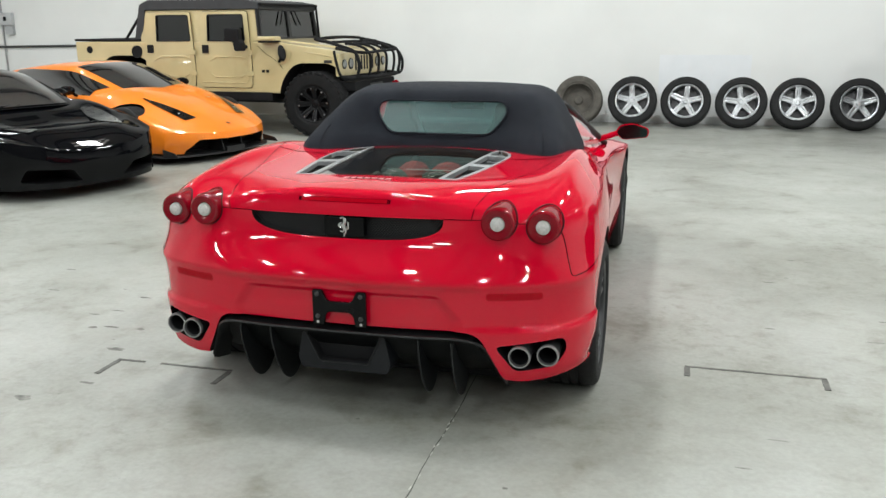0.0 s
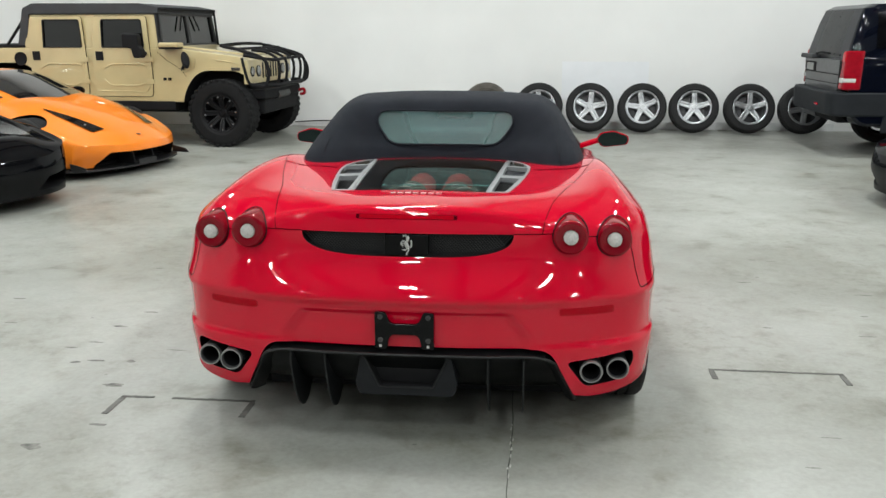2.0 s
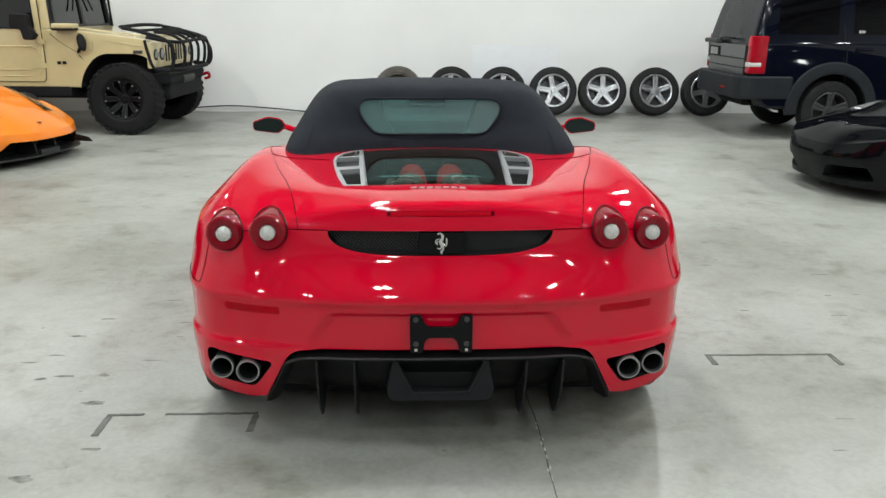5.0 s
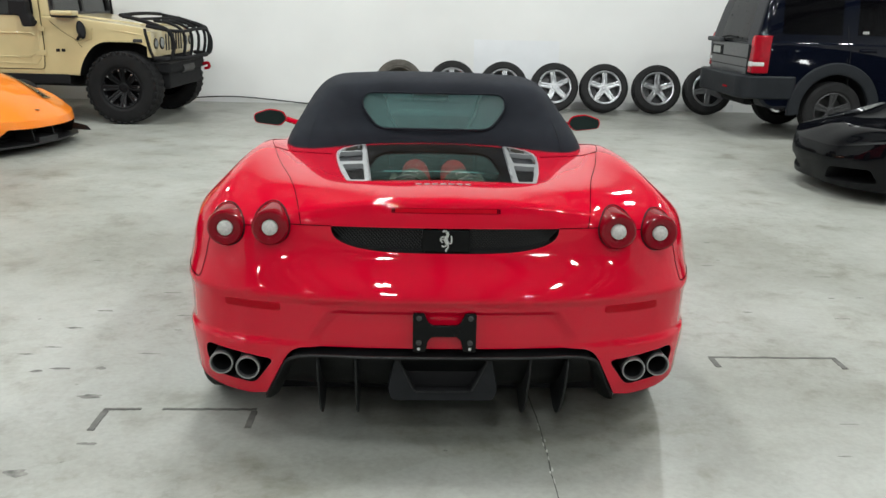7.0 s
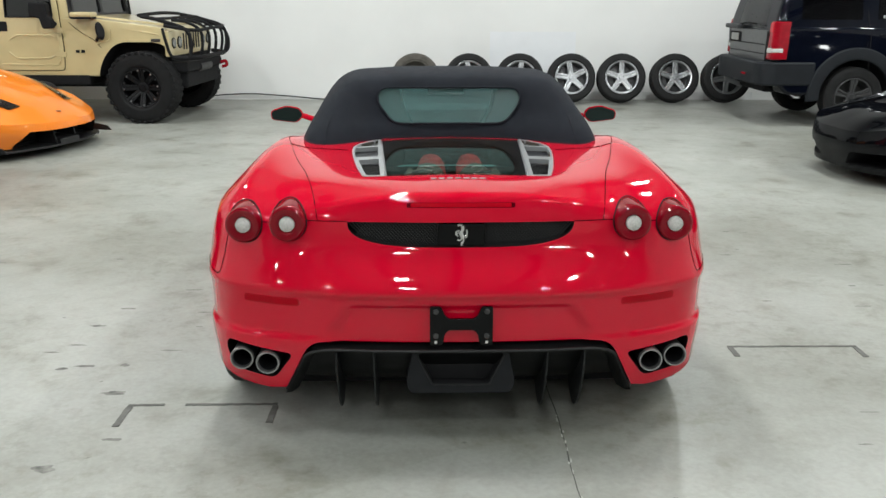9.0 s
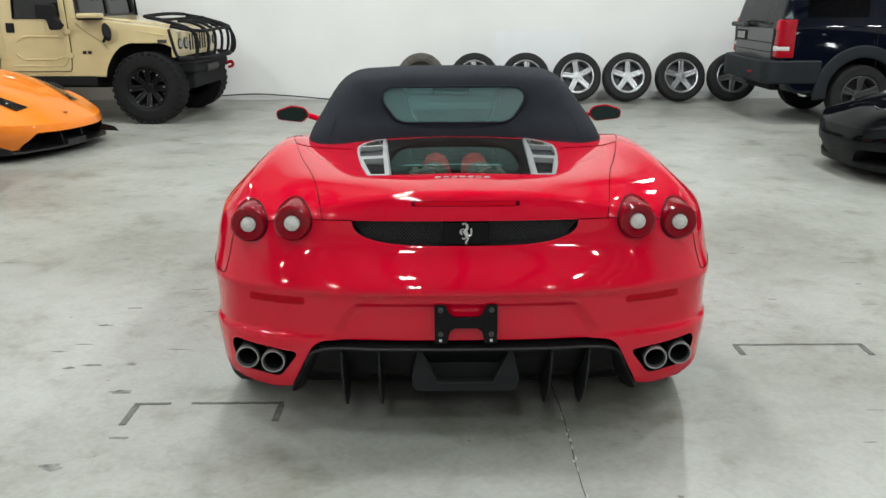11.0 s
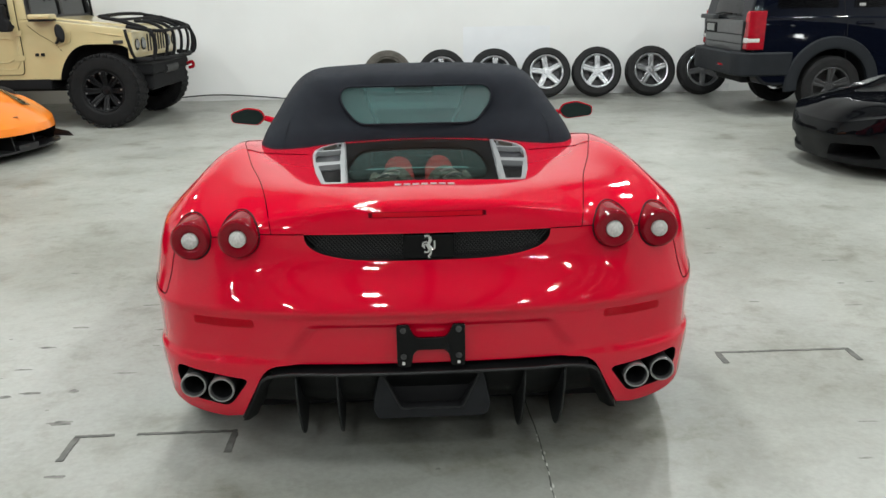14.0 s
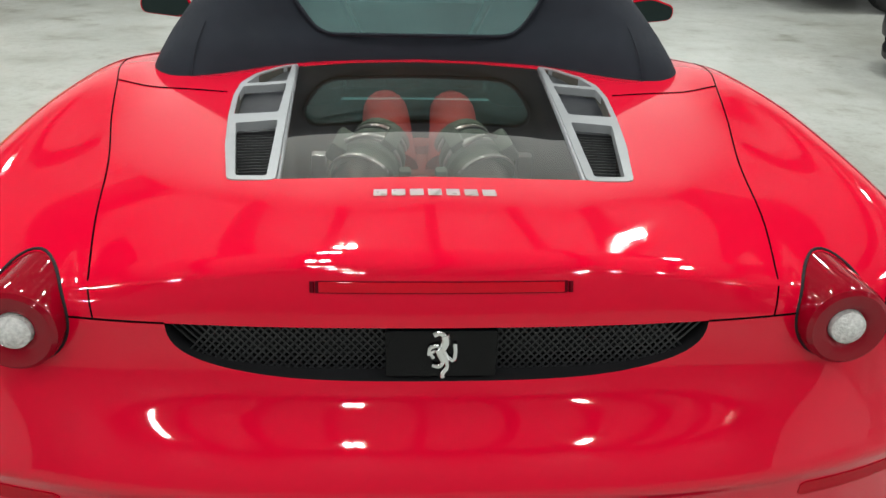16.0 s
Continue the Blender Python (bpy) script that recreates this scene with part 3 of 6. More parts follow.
    grid(bm, np.array([under, under * np.array([-1, 1, 1])]))
    bmesh.ops.remove_doubles(bm, verts=bm.verts, dist=0.0008)
    bmesh.ops.holes_fill(bm, edges=[e for e in bm.edges if e.is_boundary], sides=0)
    bmesh.ops.recalc_face_normals(bm, faces=bm.faces)
    loose = [v for v in bm.verts if not (abs(v.co.x) < 0.56 and v.co.y < 0.13 and v.co.z > 0.88) and not (abs(v.co.x) < 0.66 and v.co.y < 0.10 and 0.42 < v.co.z < 0.625) and v.co.z > 0.30 and v.co.y < 3.9 and not (v.co.y < 0.30 and 0.615 < v.co.z < 0.675) and not (abs(v.co.x) > 0.64 and v.co.y < 0.50 and 0.44 < v.co.z < 0.51)]
    for _ in range(12):
        bmesh.ops.smooth_vert(bm, verts=loose, factor=0.5, use_axis_x=True, use_axis_y=True, use_axis_z=True)
    return bm


def fair_normals(bm, rounds=22):
    """Triangles of the shell and its corner normals, evened out so that reflections run smoothly; the bumper's crease stays."""
    bm.normal_update()
    bm.verts.ensure_lookup_table()
    n = np.array([v.normal for v in bm.verts])
    a = np.array([[e.verts[0].index, e.verts[1].index] for e in bm.edges])
    co = np.array([v.co for v in bm.verts])
    free = ~((co[:, 1] < 0.30) & (co[:, 2] > 0.60) & (co[:, 2] < 0.685)) & ~((np.abs(co[:, 0]) > 0.64) & (co[:, 1] < 0.5) & (co[:, 2] > 0.43) & (co[:, 2] < 0.52)) & ~((np.abs(co[:, 0]) < 0.60) & (co[:, 1] < 0.13) & (co[:, 2] > 0.89)) & ~((np.abs(co[:, 0]) < 0.60) & (co[:, 1] < 0.10) & (co[:, 2] > 0.43) & (co[:, 2] < 0.625))
    for _ in range(rounds):
        total = n.copy()
        np.add.at(total, a[:, 0], n[a[:, 1]])
        np.add.at(total, a[:, 1], n[a[:, 0]])
        total /= np.linalg.norm(total, axis=1)[:, None] + 1e-9
        n[free] = total[free]
    tris = []
    for f in bm.faces:
        k = [v.index for v in f.verts]
        tris += [(k[0], k[j], k[j + 1]) for j in range(1, len(k) - 1)]
    return co, tris, n


shell_bm = red_shell()
shell_bm.verts.index_update()
FAIR = fair_normals(shell_bm)
body = part("body", shell_bm, [RED, MATT_BLACK, BAY_GREY], red, sharp=40)
skin = tree_of(body)


def give_fair_normals(me):
    """Hands the evened normals to all faces that still lie on the shell."""
    co, tris, nrm = FAIR
    tree = BVHTree.FromPolygons([tuple(c) for c in co], tris)
    out = [c.vector.copy() for c in me.corner_normals]
    found = {}
    for p in me.polygons:
        if p.material_index:
            continue
        for li in p.loop_indices:
            vi = me.loops[li].vertex_index
            if vi not in found:
                at, _, k, dist = tree.find_nearest(me.vertices[vi].co)
                if dist is None or dist > 0.0008:
                    found[vi] = None
                else:
                    w = poly_3d_calc([Vector(co[j]) for j in tris[k]], at)
                    found[vi] = sum((Vector(nrm[j]) * q for j, q in zip(tris[k], w)), Vector((0, 0, 0))).normalized()
            q = found[vi]
            if q is not None and q.dot(p.normal) > 0.75:
                out[li] = q
    me.normals_split_custom_set([tuple(q) for q in out])
WHEEL_R, REAR_Y, FRONT_Y = 0.347, 0.735, 3.38


def arch(y, r, z, inner=0.60):
    """Two wheel housings."""
    a = [(y + r * math.cos(g), z + r * math.sin(g)) for g in np.linspace(0, 2 * math.pi, 48, endpoint=False)]
    return prism(a, (inner, 1.2), "x"), prism(a, (-1.2, -inner), "x")


EXHAUST = rounded([(0.625, 0.404), (0.893, 0.432), (0.903, 0.375), (0.862, 0.308), (0.705, 0.292)], 0.03)
GRILLE = [(0.413 * math.copysign(abs(math.cos(g)) ** 0.55, math.cos(g)), 0.906 - 0.094 * math.sin(g) ** 0.75) for g in np.linspace(0.0, math.pi, 49)]
BAY = rounded([(-0.368, 0.41), (0.368, 0.41), (0.41, 0.63), (0.44, 0.85), (0.458, 1.02), (0.462, 1.16), (0.44, 1.27), (0.385, 1.385), (0.18, 1.45), (-0.18, 1.45), (-0.385, 1.385), (-0.44, 1.27), (-0.462, 1.16), (-0.458, 1.02), (-0.44, 0.85), (-0.41, 0.63)], 0.03)
LAMPS = [(-0.80, 0.097, 0.882), (-0.63, 0.042, 0.899), (0.63, 0.042, 0.899), (0.80, 0.097, 0.882)]
DIFF = rounded([(-0.56, 0.462), (0.56, 0.462), (0.70, 0.18), (-0.70, 0.18)], 0.06)
cut(body, *[c for y, r in ((REAR_Y, 0.383), (FRONT_Y, 0.385)) for c in arch(y, r, WHEEL_R + 0.015)],
    prism(EXHAUST, (-0.4, 0.24), "y"), prism([(-a, b) for a, b in EXHAUST], (-0.4, 0.24), "y"),
    prism(GRILLE, (-0.4, 0.095), "y"), prism(DIFF, (-0.4, 0.55), "y"),
    prism(rounded([(-0.62, 1.55), (0.62, 1.55), (0.56, 2.6), (-0.56, 2.6)], 0.1), (0.45, 1.3), "z"),
    sharp=38)
cut(body, prism(BAY, (0.60, 1.3), "z"), sharp=38, inside=2)
give_fair_normals(body.data)
soft_middle = [(0, 1.49, 0.962), (0, 1.510, 1.035), (0, 1.548, 1.10), (0, 1.628, 1.250), (0, 1.656, 1.276), (0, 1.95, 1.316), (0, 2.12, 1.298)]
soft_inner = [(0.36, 1.44, 0.962), (0.368, 1.470, 1.035), (0.375, 1.525, 1.10), (0.372, 1.612, 1.246), (0.368, 1.642, 1.271), (0.362, 1.95, 1.309), (0.352, 2.12, 1.288)]
soft_fold = [(0.62, 1.225, 0.958), (0.618, 1.29, 1.035), (0.602, 1.39, 1.105), (0.556, 1.568, 1.233), (0.545, 1.612, 1.257), (0.535, 1.95, 1.290), (0.522, 2.12, 1.265)]
soft_side = [(0.710, 1.205, 0.955), (0.706, 1.27, 1.02), (0.684, 1.39, 1.085), (0.622, 1.585, 1.196), (0.608, 1.64, 1.222), (0.598, 1.97, 1.252), (0.572, 2.12, 1.232)]
soft_hem = [(0.732, 1.19, 0.943), (0.762, 1.40, 0.950), (0.782, 1.70, 0.945), (0.768, 1.88, 0.985), (0.71, 1.93, 1.09), (0.645, 2.01, 1.17), (0.60, 2.12, 1.188)]
SOFT = [soft_middle, soft_inner, soft_fold, soft_side, soft_hem]
bm = bmesh.new()
grid(bm, lofted(SOFT, 64, 34))
mirrored(bm)
bmesh.ops.recalc_face_normals(bm, faces=bm.faces)
bmesh.ops.solidify(bm, geom=bm.faces[:], thickness=0.02)
soft = part("soft_top", bm, CANVAS, red, "black canvas soft top, closed", sharp=50)

for y, w in ((REAR_Y, 0.285), (FRONT_Y, 0.235)):
    for sd in (-1, 1):
        put_wheel(red, sd * ((1.002 if y < 2 else 0.945) - w / 2), y - (0.020 if y < 2 else 0), WHEEL_R, 0.245, w, GREY_ALLOY, 5, 0.035, 0.05, sd)
# soft top window and its glass
WINDOW = rounded([(-0.292, 1.054), (0.292, 1.054), (0.382, 1.165), (0.364, 1.232), (-0.364, 1.232), (-0.382, 1.165)], 0.05)
cut(soft, prism(WINDOW, (1.2, 1.80), "y"), sharp=50)
bm = bmesh.new()
rows = []
for t in np.linspace(0, 1, 9):
    z = 1.046 + 0.195 * t
    y = float(np.interp(z, [1.035, 1.10, 1.250], [1.510, 1.548, 1.628])) + 0.010
    rows.append([(x, y - 0.024 * (abs(x) / 0.38) ** 2, z) for x in np.linspace(-0.40, 0.40, 13)])
grid(bm, np.array(rows))
pane = part("rear_window", bm, TEAL_GLASS, soft, "teal tinted plastic rear window")
pane.visible_shadow = False
edge = [(a, b) for a, b in WINDOW]
pts = []
for a, b in edge + edge[:1]:
    y = float(np.interp(b, [1.035, 1.10, 1.250], [1.510, 1.548, 1.628])) - 0.024 * (abs(a) / 0.38) ** 2
    pts.append((a, y - 0.004, b))
part("window_seam", tube(pts, 0.006, 6), CANVAS, soft)
for sd in (-1, 1):   # stitched fold down each rear corner
    part("fold_seam", tube([(sd * x, y - 0.004, z + 0.003) for x, y, z in SOFT[2][:3]], 0.0025, 6, smooth=20), CANVAS, soft)

# cabin: seats, windscreen, doors' glass line
for sd in (-1, 1):
    bm = prism(rounded([(sd * 0.16, 0.55), (sd * 0.56, 0.55), (sd * 0.53, 0.98), (sd * 0.43, 1.10), (sd * 0.41, 1.215), (sd * 0.26, 1.215), (sd * 0.245, 1.10), (sd * 0.18, 0.98)], 0.05), (1.80, 1.95), "y", 0.02)
    part("seat", bm, BLACK_PLASTIC, red, "black leather sports seat")
bm = bmesh.new()
grid(bm, lofted([[(0, 2.09, 1.24), (0, 2.98, 0.93)], [(0.30, 2.10, 1.232), (0.38, 2.94, 0.92)], [(0.58, 2.14, 1.185), (0.79, 2.77, 0.885)]], 8, 10))
mirrored(bm)
ws = part("windscreen", bm, DOOR_GLASS, red)
ws.visible_shadow = False
part("screen_frame", tube([(-0.825, 2.78, 0.86), (-0.71, 2.47, 1.03), (-0.605, 2.15, 1.18), (-0.55, 2.12, 1.212), (-0.35, 2.11, 1.235), (0, 2.10, 1.245), (0.35, 2.11, 1.235), (0.55, 2.12, 1.212), (0.605, 2.15, 1.18), (0.71, 2.47, 1.03), (0.825, 2.78, 0.86)], 0.021, 8, smooth=70), BLACK_PLASTIC, red)
part("dashboard", box(-0.60, 0.60, 2.38, 2.66, 0.60, 1.03, 0.05), MATT_BLACK, red)
part("cowl", box(-0.60, 0.60, 2.56, 2.93, 0.80, 0.938, 0.02), MATT_BLACK, red)
part("rear_view_mirror", box(-0.11, 0.11, 2.20, 2.23, 1.13, 1.185, 0.012), MATT_BLACK, red)

# door glass, wound up between the canvas and the screen pillar
for sd in (-1, 1):
    bm = bmesh.new()
    grid(bm, lofted([[(sd * 0.775, 1.86, 0.93), (sd * 0.71, 1.95, 1.09), (sd * 0.60, 2.13, 1.18)], [(sd * 0.80, 2.30, 0.90), (sd * 0.755, 2.35, 1.00), (sd * 0.66, 2.30, 1.10)], [(sd * 0.82, 2.75, 0.87), (sd * 0.76, 2.60, 0.96), (sd * 0.69, 2.42, 1.06)]], 8, 8))
    dg = part("door_glass", bm, DOOR_GLASS, red, "clear side window")
    dg.visible_shadow = False

# outer mirrors
for sd in (-1, 1):
    prof = rounded([(sd * 0.90, 0.955), (sd * 0.93, 1.005), (sd * 1.02, 1.02), (sd * 1.125, 0.985), (sd * 1.12, 0.925), (sd * 0.95, 0.905)], 0.025)
    bm = prism(prof, (2.60, 2.72), "y", 0.0)
    for v in bm.verts:
        if v.co.y > 2.7:
            v.co.x = sd * 1.0 + (v.co.x - sd * 1.0) * 0.55
            v.co.z = 0.965 + (v.co.z - 0.965) * 0.6
    bmesh.ops.bevel(bm, geom=bm.edges[:], offset=0.006, segments=2, affect="EDGES")
    m = part("mirror", bm, RED, red, "red door mirror")
    part("mirror_glass", prism([(sd * 1.01 + (a - sd * 1.01) * 0.90, 0.963 + (b - 0.963) * 0.86) for a, b in prof], (2.590, 2.602), "y"), DARK_MIRROR, m, "dark mirror glass")
    part("mirror_arm", tube([(sd * 0.80, 2.70, 0.90), (sd * 0.92, 2.66, 0.945)], 0.018), RED, m)

# tail lamps
for x, y, z in LAMPS:
    r = 0.067
    lens = part("tail_lamp", lathe([(r * 0.93, y + 0.26), (r * 0.985, y + 0.16), (r, y + 0.03), (r, y - 0.004), (r * 0.96, y - 0.016), (r * 0.86, y - 0.022), (r * 0.60, y - 0.021), (r * 0.46, y - 0.014), (r * 0.44, y - 0.012)], "y", 40),
                LAMP_RED, red, "round dark red tail lamp", pose(x, 0, z))
    part("reflector", lathe([(0.0, y - 0.028), (0.016, y - 0.026), (0.027, y - 0.020), (0.029, y - 0.010)], "y", 24), LAMP_WHITE, lens, "clear round centre lens")
    loop = []
    for k in range(41):
        g = 2 * math.pi * k / 40
        h = onto(skin, (x + (r + 0.0012) * math.cos(g), -1, z + (r + 0.0012) * math.sin(g)), (0, 1, 0), 0.0005)
        if h is not None and h.y < y + 0.24:
            loop.append(tuple(h - Vector((x, 0, z))))
    if len(loop) > 8:
        part("lamp_gap", tube(loop, 0.0028, 6), MATT_BLACK, lens)

# grille mesh, badge plate and badge
bm = bmesh.new()
for k in range(-34, 35):
    for sgn in (-1, 1):
        x0 = k * 0.0125
        pts = [(x0 + sgn * (z - 0.86) * 0.9, 0.055, z) for z in (0.80, 0.91)]
        for a, b in ((pts[0], pts[1]),):
            if abs(a[0]) < 0.43 and abs(b[0]) < 0.43:
                bm = tube([a, b], 0.0022, 4, bm=bm, cap=False)
grille = part("grille", bm, BLACK_PLASTIC, red, "black honeycomb rear grille")
bm = prism(rounded([(-0.085, 0.818), (0.085, 0.818), (0.085, 0.900), (-0.085, 0.900)], 0.006), (0.020, 0.06), "y", 0.003)
part("badge_plate", bm, BRACKET_BLACK, grille)
bm = bmesh.new()
for stroke, w in (([(-0.012, 0.0845), (-0.002, 0.0875), (0.004, 0.082)], 0.0042), ([(0.004, 0.084), (0.006, 0.072), (0.000, 0.058)], 0.0066), ([(-0.004, 0.062), (0.000, 0.052), (0.006, 0.040)], 0.0085),
                  ([(-0.004, 0.066), (-0.017, 0.062), (-0.019, 0.050)], 0.0030), ([(-0.006, 0.058), (-0.016, 0.054), (-0.012, 0.044)], 0.0026),
                  ([(0.004, 0.040), (-0.002, 0.030), (-0.014, 0.032)], 0.0032), ([(0.007, 0.042), (0.009, 0.028), (0.002, 0.015), (0.003, 0.010)], 0.0034),
                  ([(0.010, 0.046), (0.018, 0.040), (0.021, 0.052), (0.020, 0.070)], 0.0030)):
    bm = tube([(x, 0.0, 0.810 + z) for x, z in stroke], w, 8, bm=bm, smooth=10)
for v in bm.verts:
    v.co.y = 0.0155 + v.co.y * 0.5
part("badge", bm, CHROME, grille, "small chrome emblem")

# high brake lamp and reflectors, laid on the skin
def strip(x0, x1, z, half, lift, n=20, dz=0.0, bow=0.0):
    bm = bmesh.new()
    rows = []
    for x in np.linspace(x0, x1, n):
        row = []
        near = min(1.0, min(abs(x - x0), abs(x - x1)) / bow) if bow else 1.0
        tall = half * max(0.3, math.sqrt(1 - (1 - near) ** 2))      # rounded ends
        for k in (-1.0, -0.9, 0.0, 0.9, 1.0):
            p = onto(skin, (x, -1, z + tall * k + dz * (x - x0) / (x1 - x0)), (0, 1, 0), lift if abs(k) < 0.95 else -0.004)
            row.append(p)
        rows.append(row)
    tip = half * (0.3 if bow else 1.0)
    rows[0] = [onto(skin, (x0, -1, z + tip * k), (0, 1, 0), -0.004) for k in (-1.0, -0.9, 0.0, 0.9, 1.0)]
    rows[-1] = [onto(skin, (x1, -1, z + tip * k + dz), (0, 1, 0), -0.004) for k in (-1.0, -0.9, 0.0, 0.9, 1.0)]
    grid(bm, np.array([[tuple(p) for p in r] for r in rows]))
    bmesh.ops.recalc_face_normals(bm, faces=bm.faces)
    return bm


part("brake_lamp", strip(-0.197, 0.197, 0.967, 0.008, 0.004), LAMP_DEEP, red, "narrow red high brake lamp")
part("brake_lamp_rim", strip(-0.203, 0.203, 0.967, 0.0096, 0.0018), LAMP_DARK, red)
for sd in (-1, 1):
    part("brake_lamp_end", strip(sd * 0.187, sd * 0.198, 0.967, 0.0085, 0.0052, 4), LAMP_DARK, red)
    part("side_reflector", strip(sd * 0.592, sd * 0.81, 0.612, 0.016, 0.0016, 64, bow=0.014), REFLECTOR, red, "slim red reflector in the bumper")

# panel gaps
def gap(name, pts, way, back, r=0.0019):
    out = []
    p = spline(pts, np.linspace(0, 1, 60))
    for q in p:
        h = onto(skin, tuple(np.array(q) - np.array(way) * back), way, -0.0006)
        if h is not None:
            out.append(tuple(h))
    if len(out) > 3:
        part(name, tube(out, r, 6), GAP_BLACK, red)


for sd in (-1, 1):
    gap("lid_gap", [(sd * 0.529, 0.066, 2), (sd * 0.56, 0.22, 2), (sd * 0.62, 0.50, 2), (sd * 0.70, 0.80, 2), (sd * 0.752, 1.03, 2), (sd * 0.785, 1.18, 2), (sd * 0.80, 1.36, 2)], (0, 0, -1), 0)
    gap("lid_gap", [(sd * 0.755, 1.045, 2), (sd * 0.62, 1.072, 2), (sd * 0.492, 1.06, 2)], (0, 0, -1), 0, 0.0034)
    gap("lid_gap", [(sd * 0.530, -1, 0.948), (sd * 0.522, -1, 0.907)], (0, 1, 0), 0)
    gap("lid_gap", [(sd * 0.413, -1, 0.906), (sd * 0.57, -1, 0.906)], (0, 1, 0), 0)
    gap("bumper_gap", [(sd * 0.69, -1, 0.892), (sd * 0.74, -1, 0.890)], (0, 1, 0), 0)
    gap("bumper_gap", [(sd * 0.860, 0.11, 0.868), (sd * 0.876, 0.14, 0.850), (sd * 0.886, 0.15, 0.80), (sd * 0.897, 0.15, 0.73), (sd * 0.903, 0.155, 0.684), (sd * 0.93, 0.20, 0.680), (sd * 0.985, 0.28, 0.692), (sd * 1.0, 0.36, 0.706)], (-sd * 0.6, 0.8, 0.0), 0.5, 0.0024)
    gap("door_gap", [(sd * 2, 1.72, 0.86), (sd * 2, 1.70, 0.70), (sd * 2, 1.74, 0.45), (sd * 2, 1.85, 0.22)], (-sd, 0, 0), 0)

# number-plate bracket
bm = prism(rounded([(-0.115, 0.462), (-0.068, 0.462), (-0.060, 0.508), (-0.045, 0.522), (0.045, 0.522), (0.060, 0.508), (0.068, 0.462), (0.115, 0.462), (0.115, 0.612), (0.075, 0.612),
                    (0.058, 0.575), (0.045, 0.565), (-0.045, 0.565), (-0.058, 0.575), (-0.075, 0.612), (-0.115, 0.612)], 0.008, 3), (-0.066, -0.052), "y", 0.0015, 1)
bracket = part("plate_bracket", bm, BRACKET_BLACK, red, "black plastic number plate bracket, empty")
for x in (-0.093, 0.093):
    for z in (0.594, 0.500):
        part("bolt", lathe([(0.0, -0.076), (0.007, -0.075), (0.008, -0.070), (0.0105, -0.069), (0.0105, -0.060)], "y", 14), DARK_METAL, bracket, at=pose(x, 0, z))
    part("sticker", box(x - 0.005, x + 0.005, -0.0685, -0.066, 0.471, 0.481), LAMP_WHITE, bracket)
    part("standoff", tube([(x, -0.055, 0.54), (x, -0.02, 0.54)], 0.012), BLACK_PLASTIC, bracket)

# exhausts
# dark steel pipes with a paler steel ring round each mouth
TIP_STEEL = material("rim_ring_steel", (0.32, 0.32, 0.325), 0.42, metal=0.9, vary=0.15, scale=40)
EXHAUST_STEEL = material("dark_pipe_steel", (0.055, 0.056, 0.058), 0.42, metal=0.7, vary=0.2, scale=25)
for sd in (-1, 1):
    for x, y, z in ((0.726, -0.005, 0.364), (0.833, 0.045, 0.362)):
        t = part("exhaust_tip", lathe([(0.036, 0.10), (0.037, 0.012), (0.038, 0.0), (0.0445, 0.0), (0.0455, 0.006), (0.0445, 0.014), (0.043, 0.05), (0.043, 0.23)], "y", 32), EXHAUST_STEEL, red, "round steel exhaust tip", pose(sd * x, y + 0.02, z))
        part("tip_ring", lathe([(0.0370, 0.012), (0.0372, 0.0), (0.0385, -0.004), (0.0440, -0.004), (0.0455, 0.002), (0.0455, 0.012)], "y", 32), TIP_STEEL, t)
        part("bore", lathe([(0.0365, 0.02), (0.034, 0.20), (0.0, 0.20)], "y", 24), MATT_BLACK, t)

# diffuser
CARBON = material("carbon_grey", (0.0115, 0.0122, 0.0128), 0.42, coat=0.0, vary=0.25, scale=40, spec=0.25)
bm = bmesh.new()
prof = [(-0.058, 0.437), (-0.046, 0.428), (-0.02, 0.398), (0.02, 0.350), (0.07, 0.300), (0.14, 0.248), (0.25, 0.190), (0.40, 0.140), (0.52, 0.105)]
rows = []
for y, z in prof:
    w = 0.553 + (0.437 - z) * 0.49
    rows.append([(x * w, y + 0.05 * abs(x) ** 3, z) for x in np.linspace(-1, 1, 25)])
grid(bm, np.array(rows))
bmesh.ops.solidify(bm, geom=bm.faces[:], thickness=0.006)
diff = part("diffuser", bm, CARBON, red, "dark carbon rear diffuser")
lip = [(-0.668, 0.080, 0.225), (-0.620, 0.034, 0.325), (-0.578, 0.0, 0.402), (-0.525, -0.036, 0.432), (-0.3, -0.056, 0.437), (0, -0.062, 0.437), (0.3, -0.056, 0.437), (0.525, -0.036, 0.432), (0.578, 0.0, 0.402), (0.620, 0.034, 0.325), (0.668, 0.080, 0.225)]
bm = bmesh.new()
grid(bm, np.array([[(x, -0.060 + 0.16 * abs(x) ** 3 + d, 0.439 - 0.03 * abs(x) ** 3 + d * 0.12) for x in np.linspace(-0.545, 0.545, 25)] for d in (0.0, 0.03, 0.08, 0.15)]))
bmesh.ops.solidify(bm, geom=bm.faces[:], thickness=0.003)
part("ledge", bm, CARBON, diff)
part("lip", tube(lip, 0.0065, 8, smooth=70), CARBON, diff)
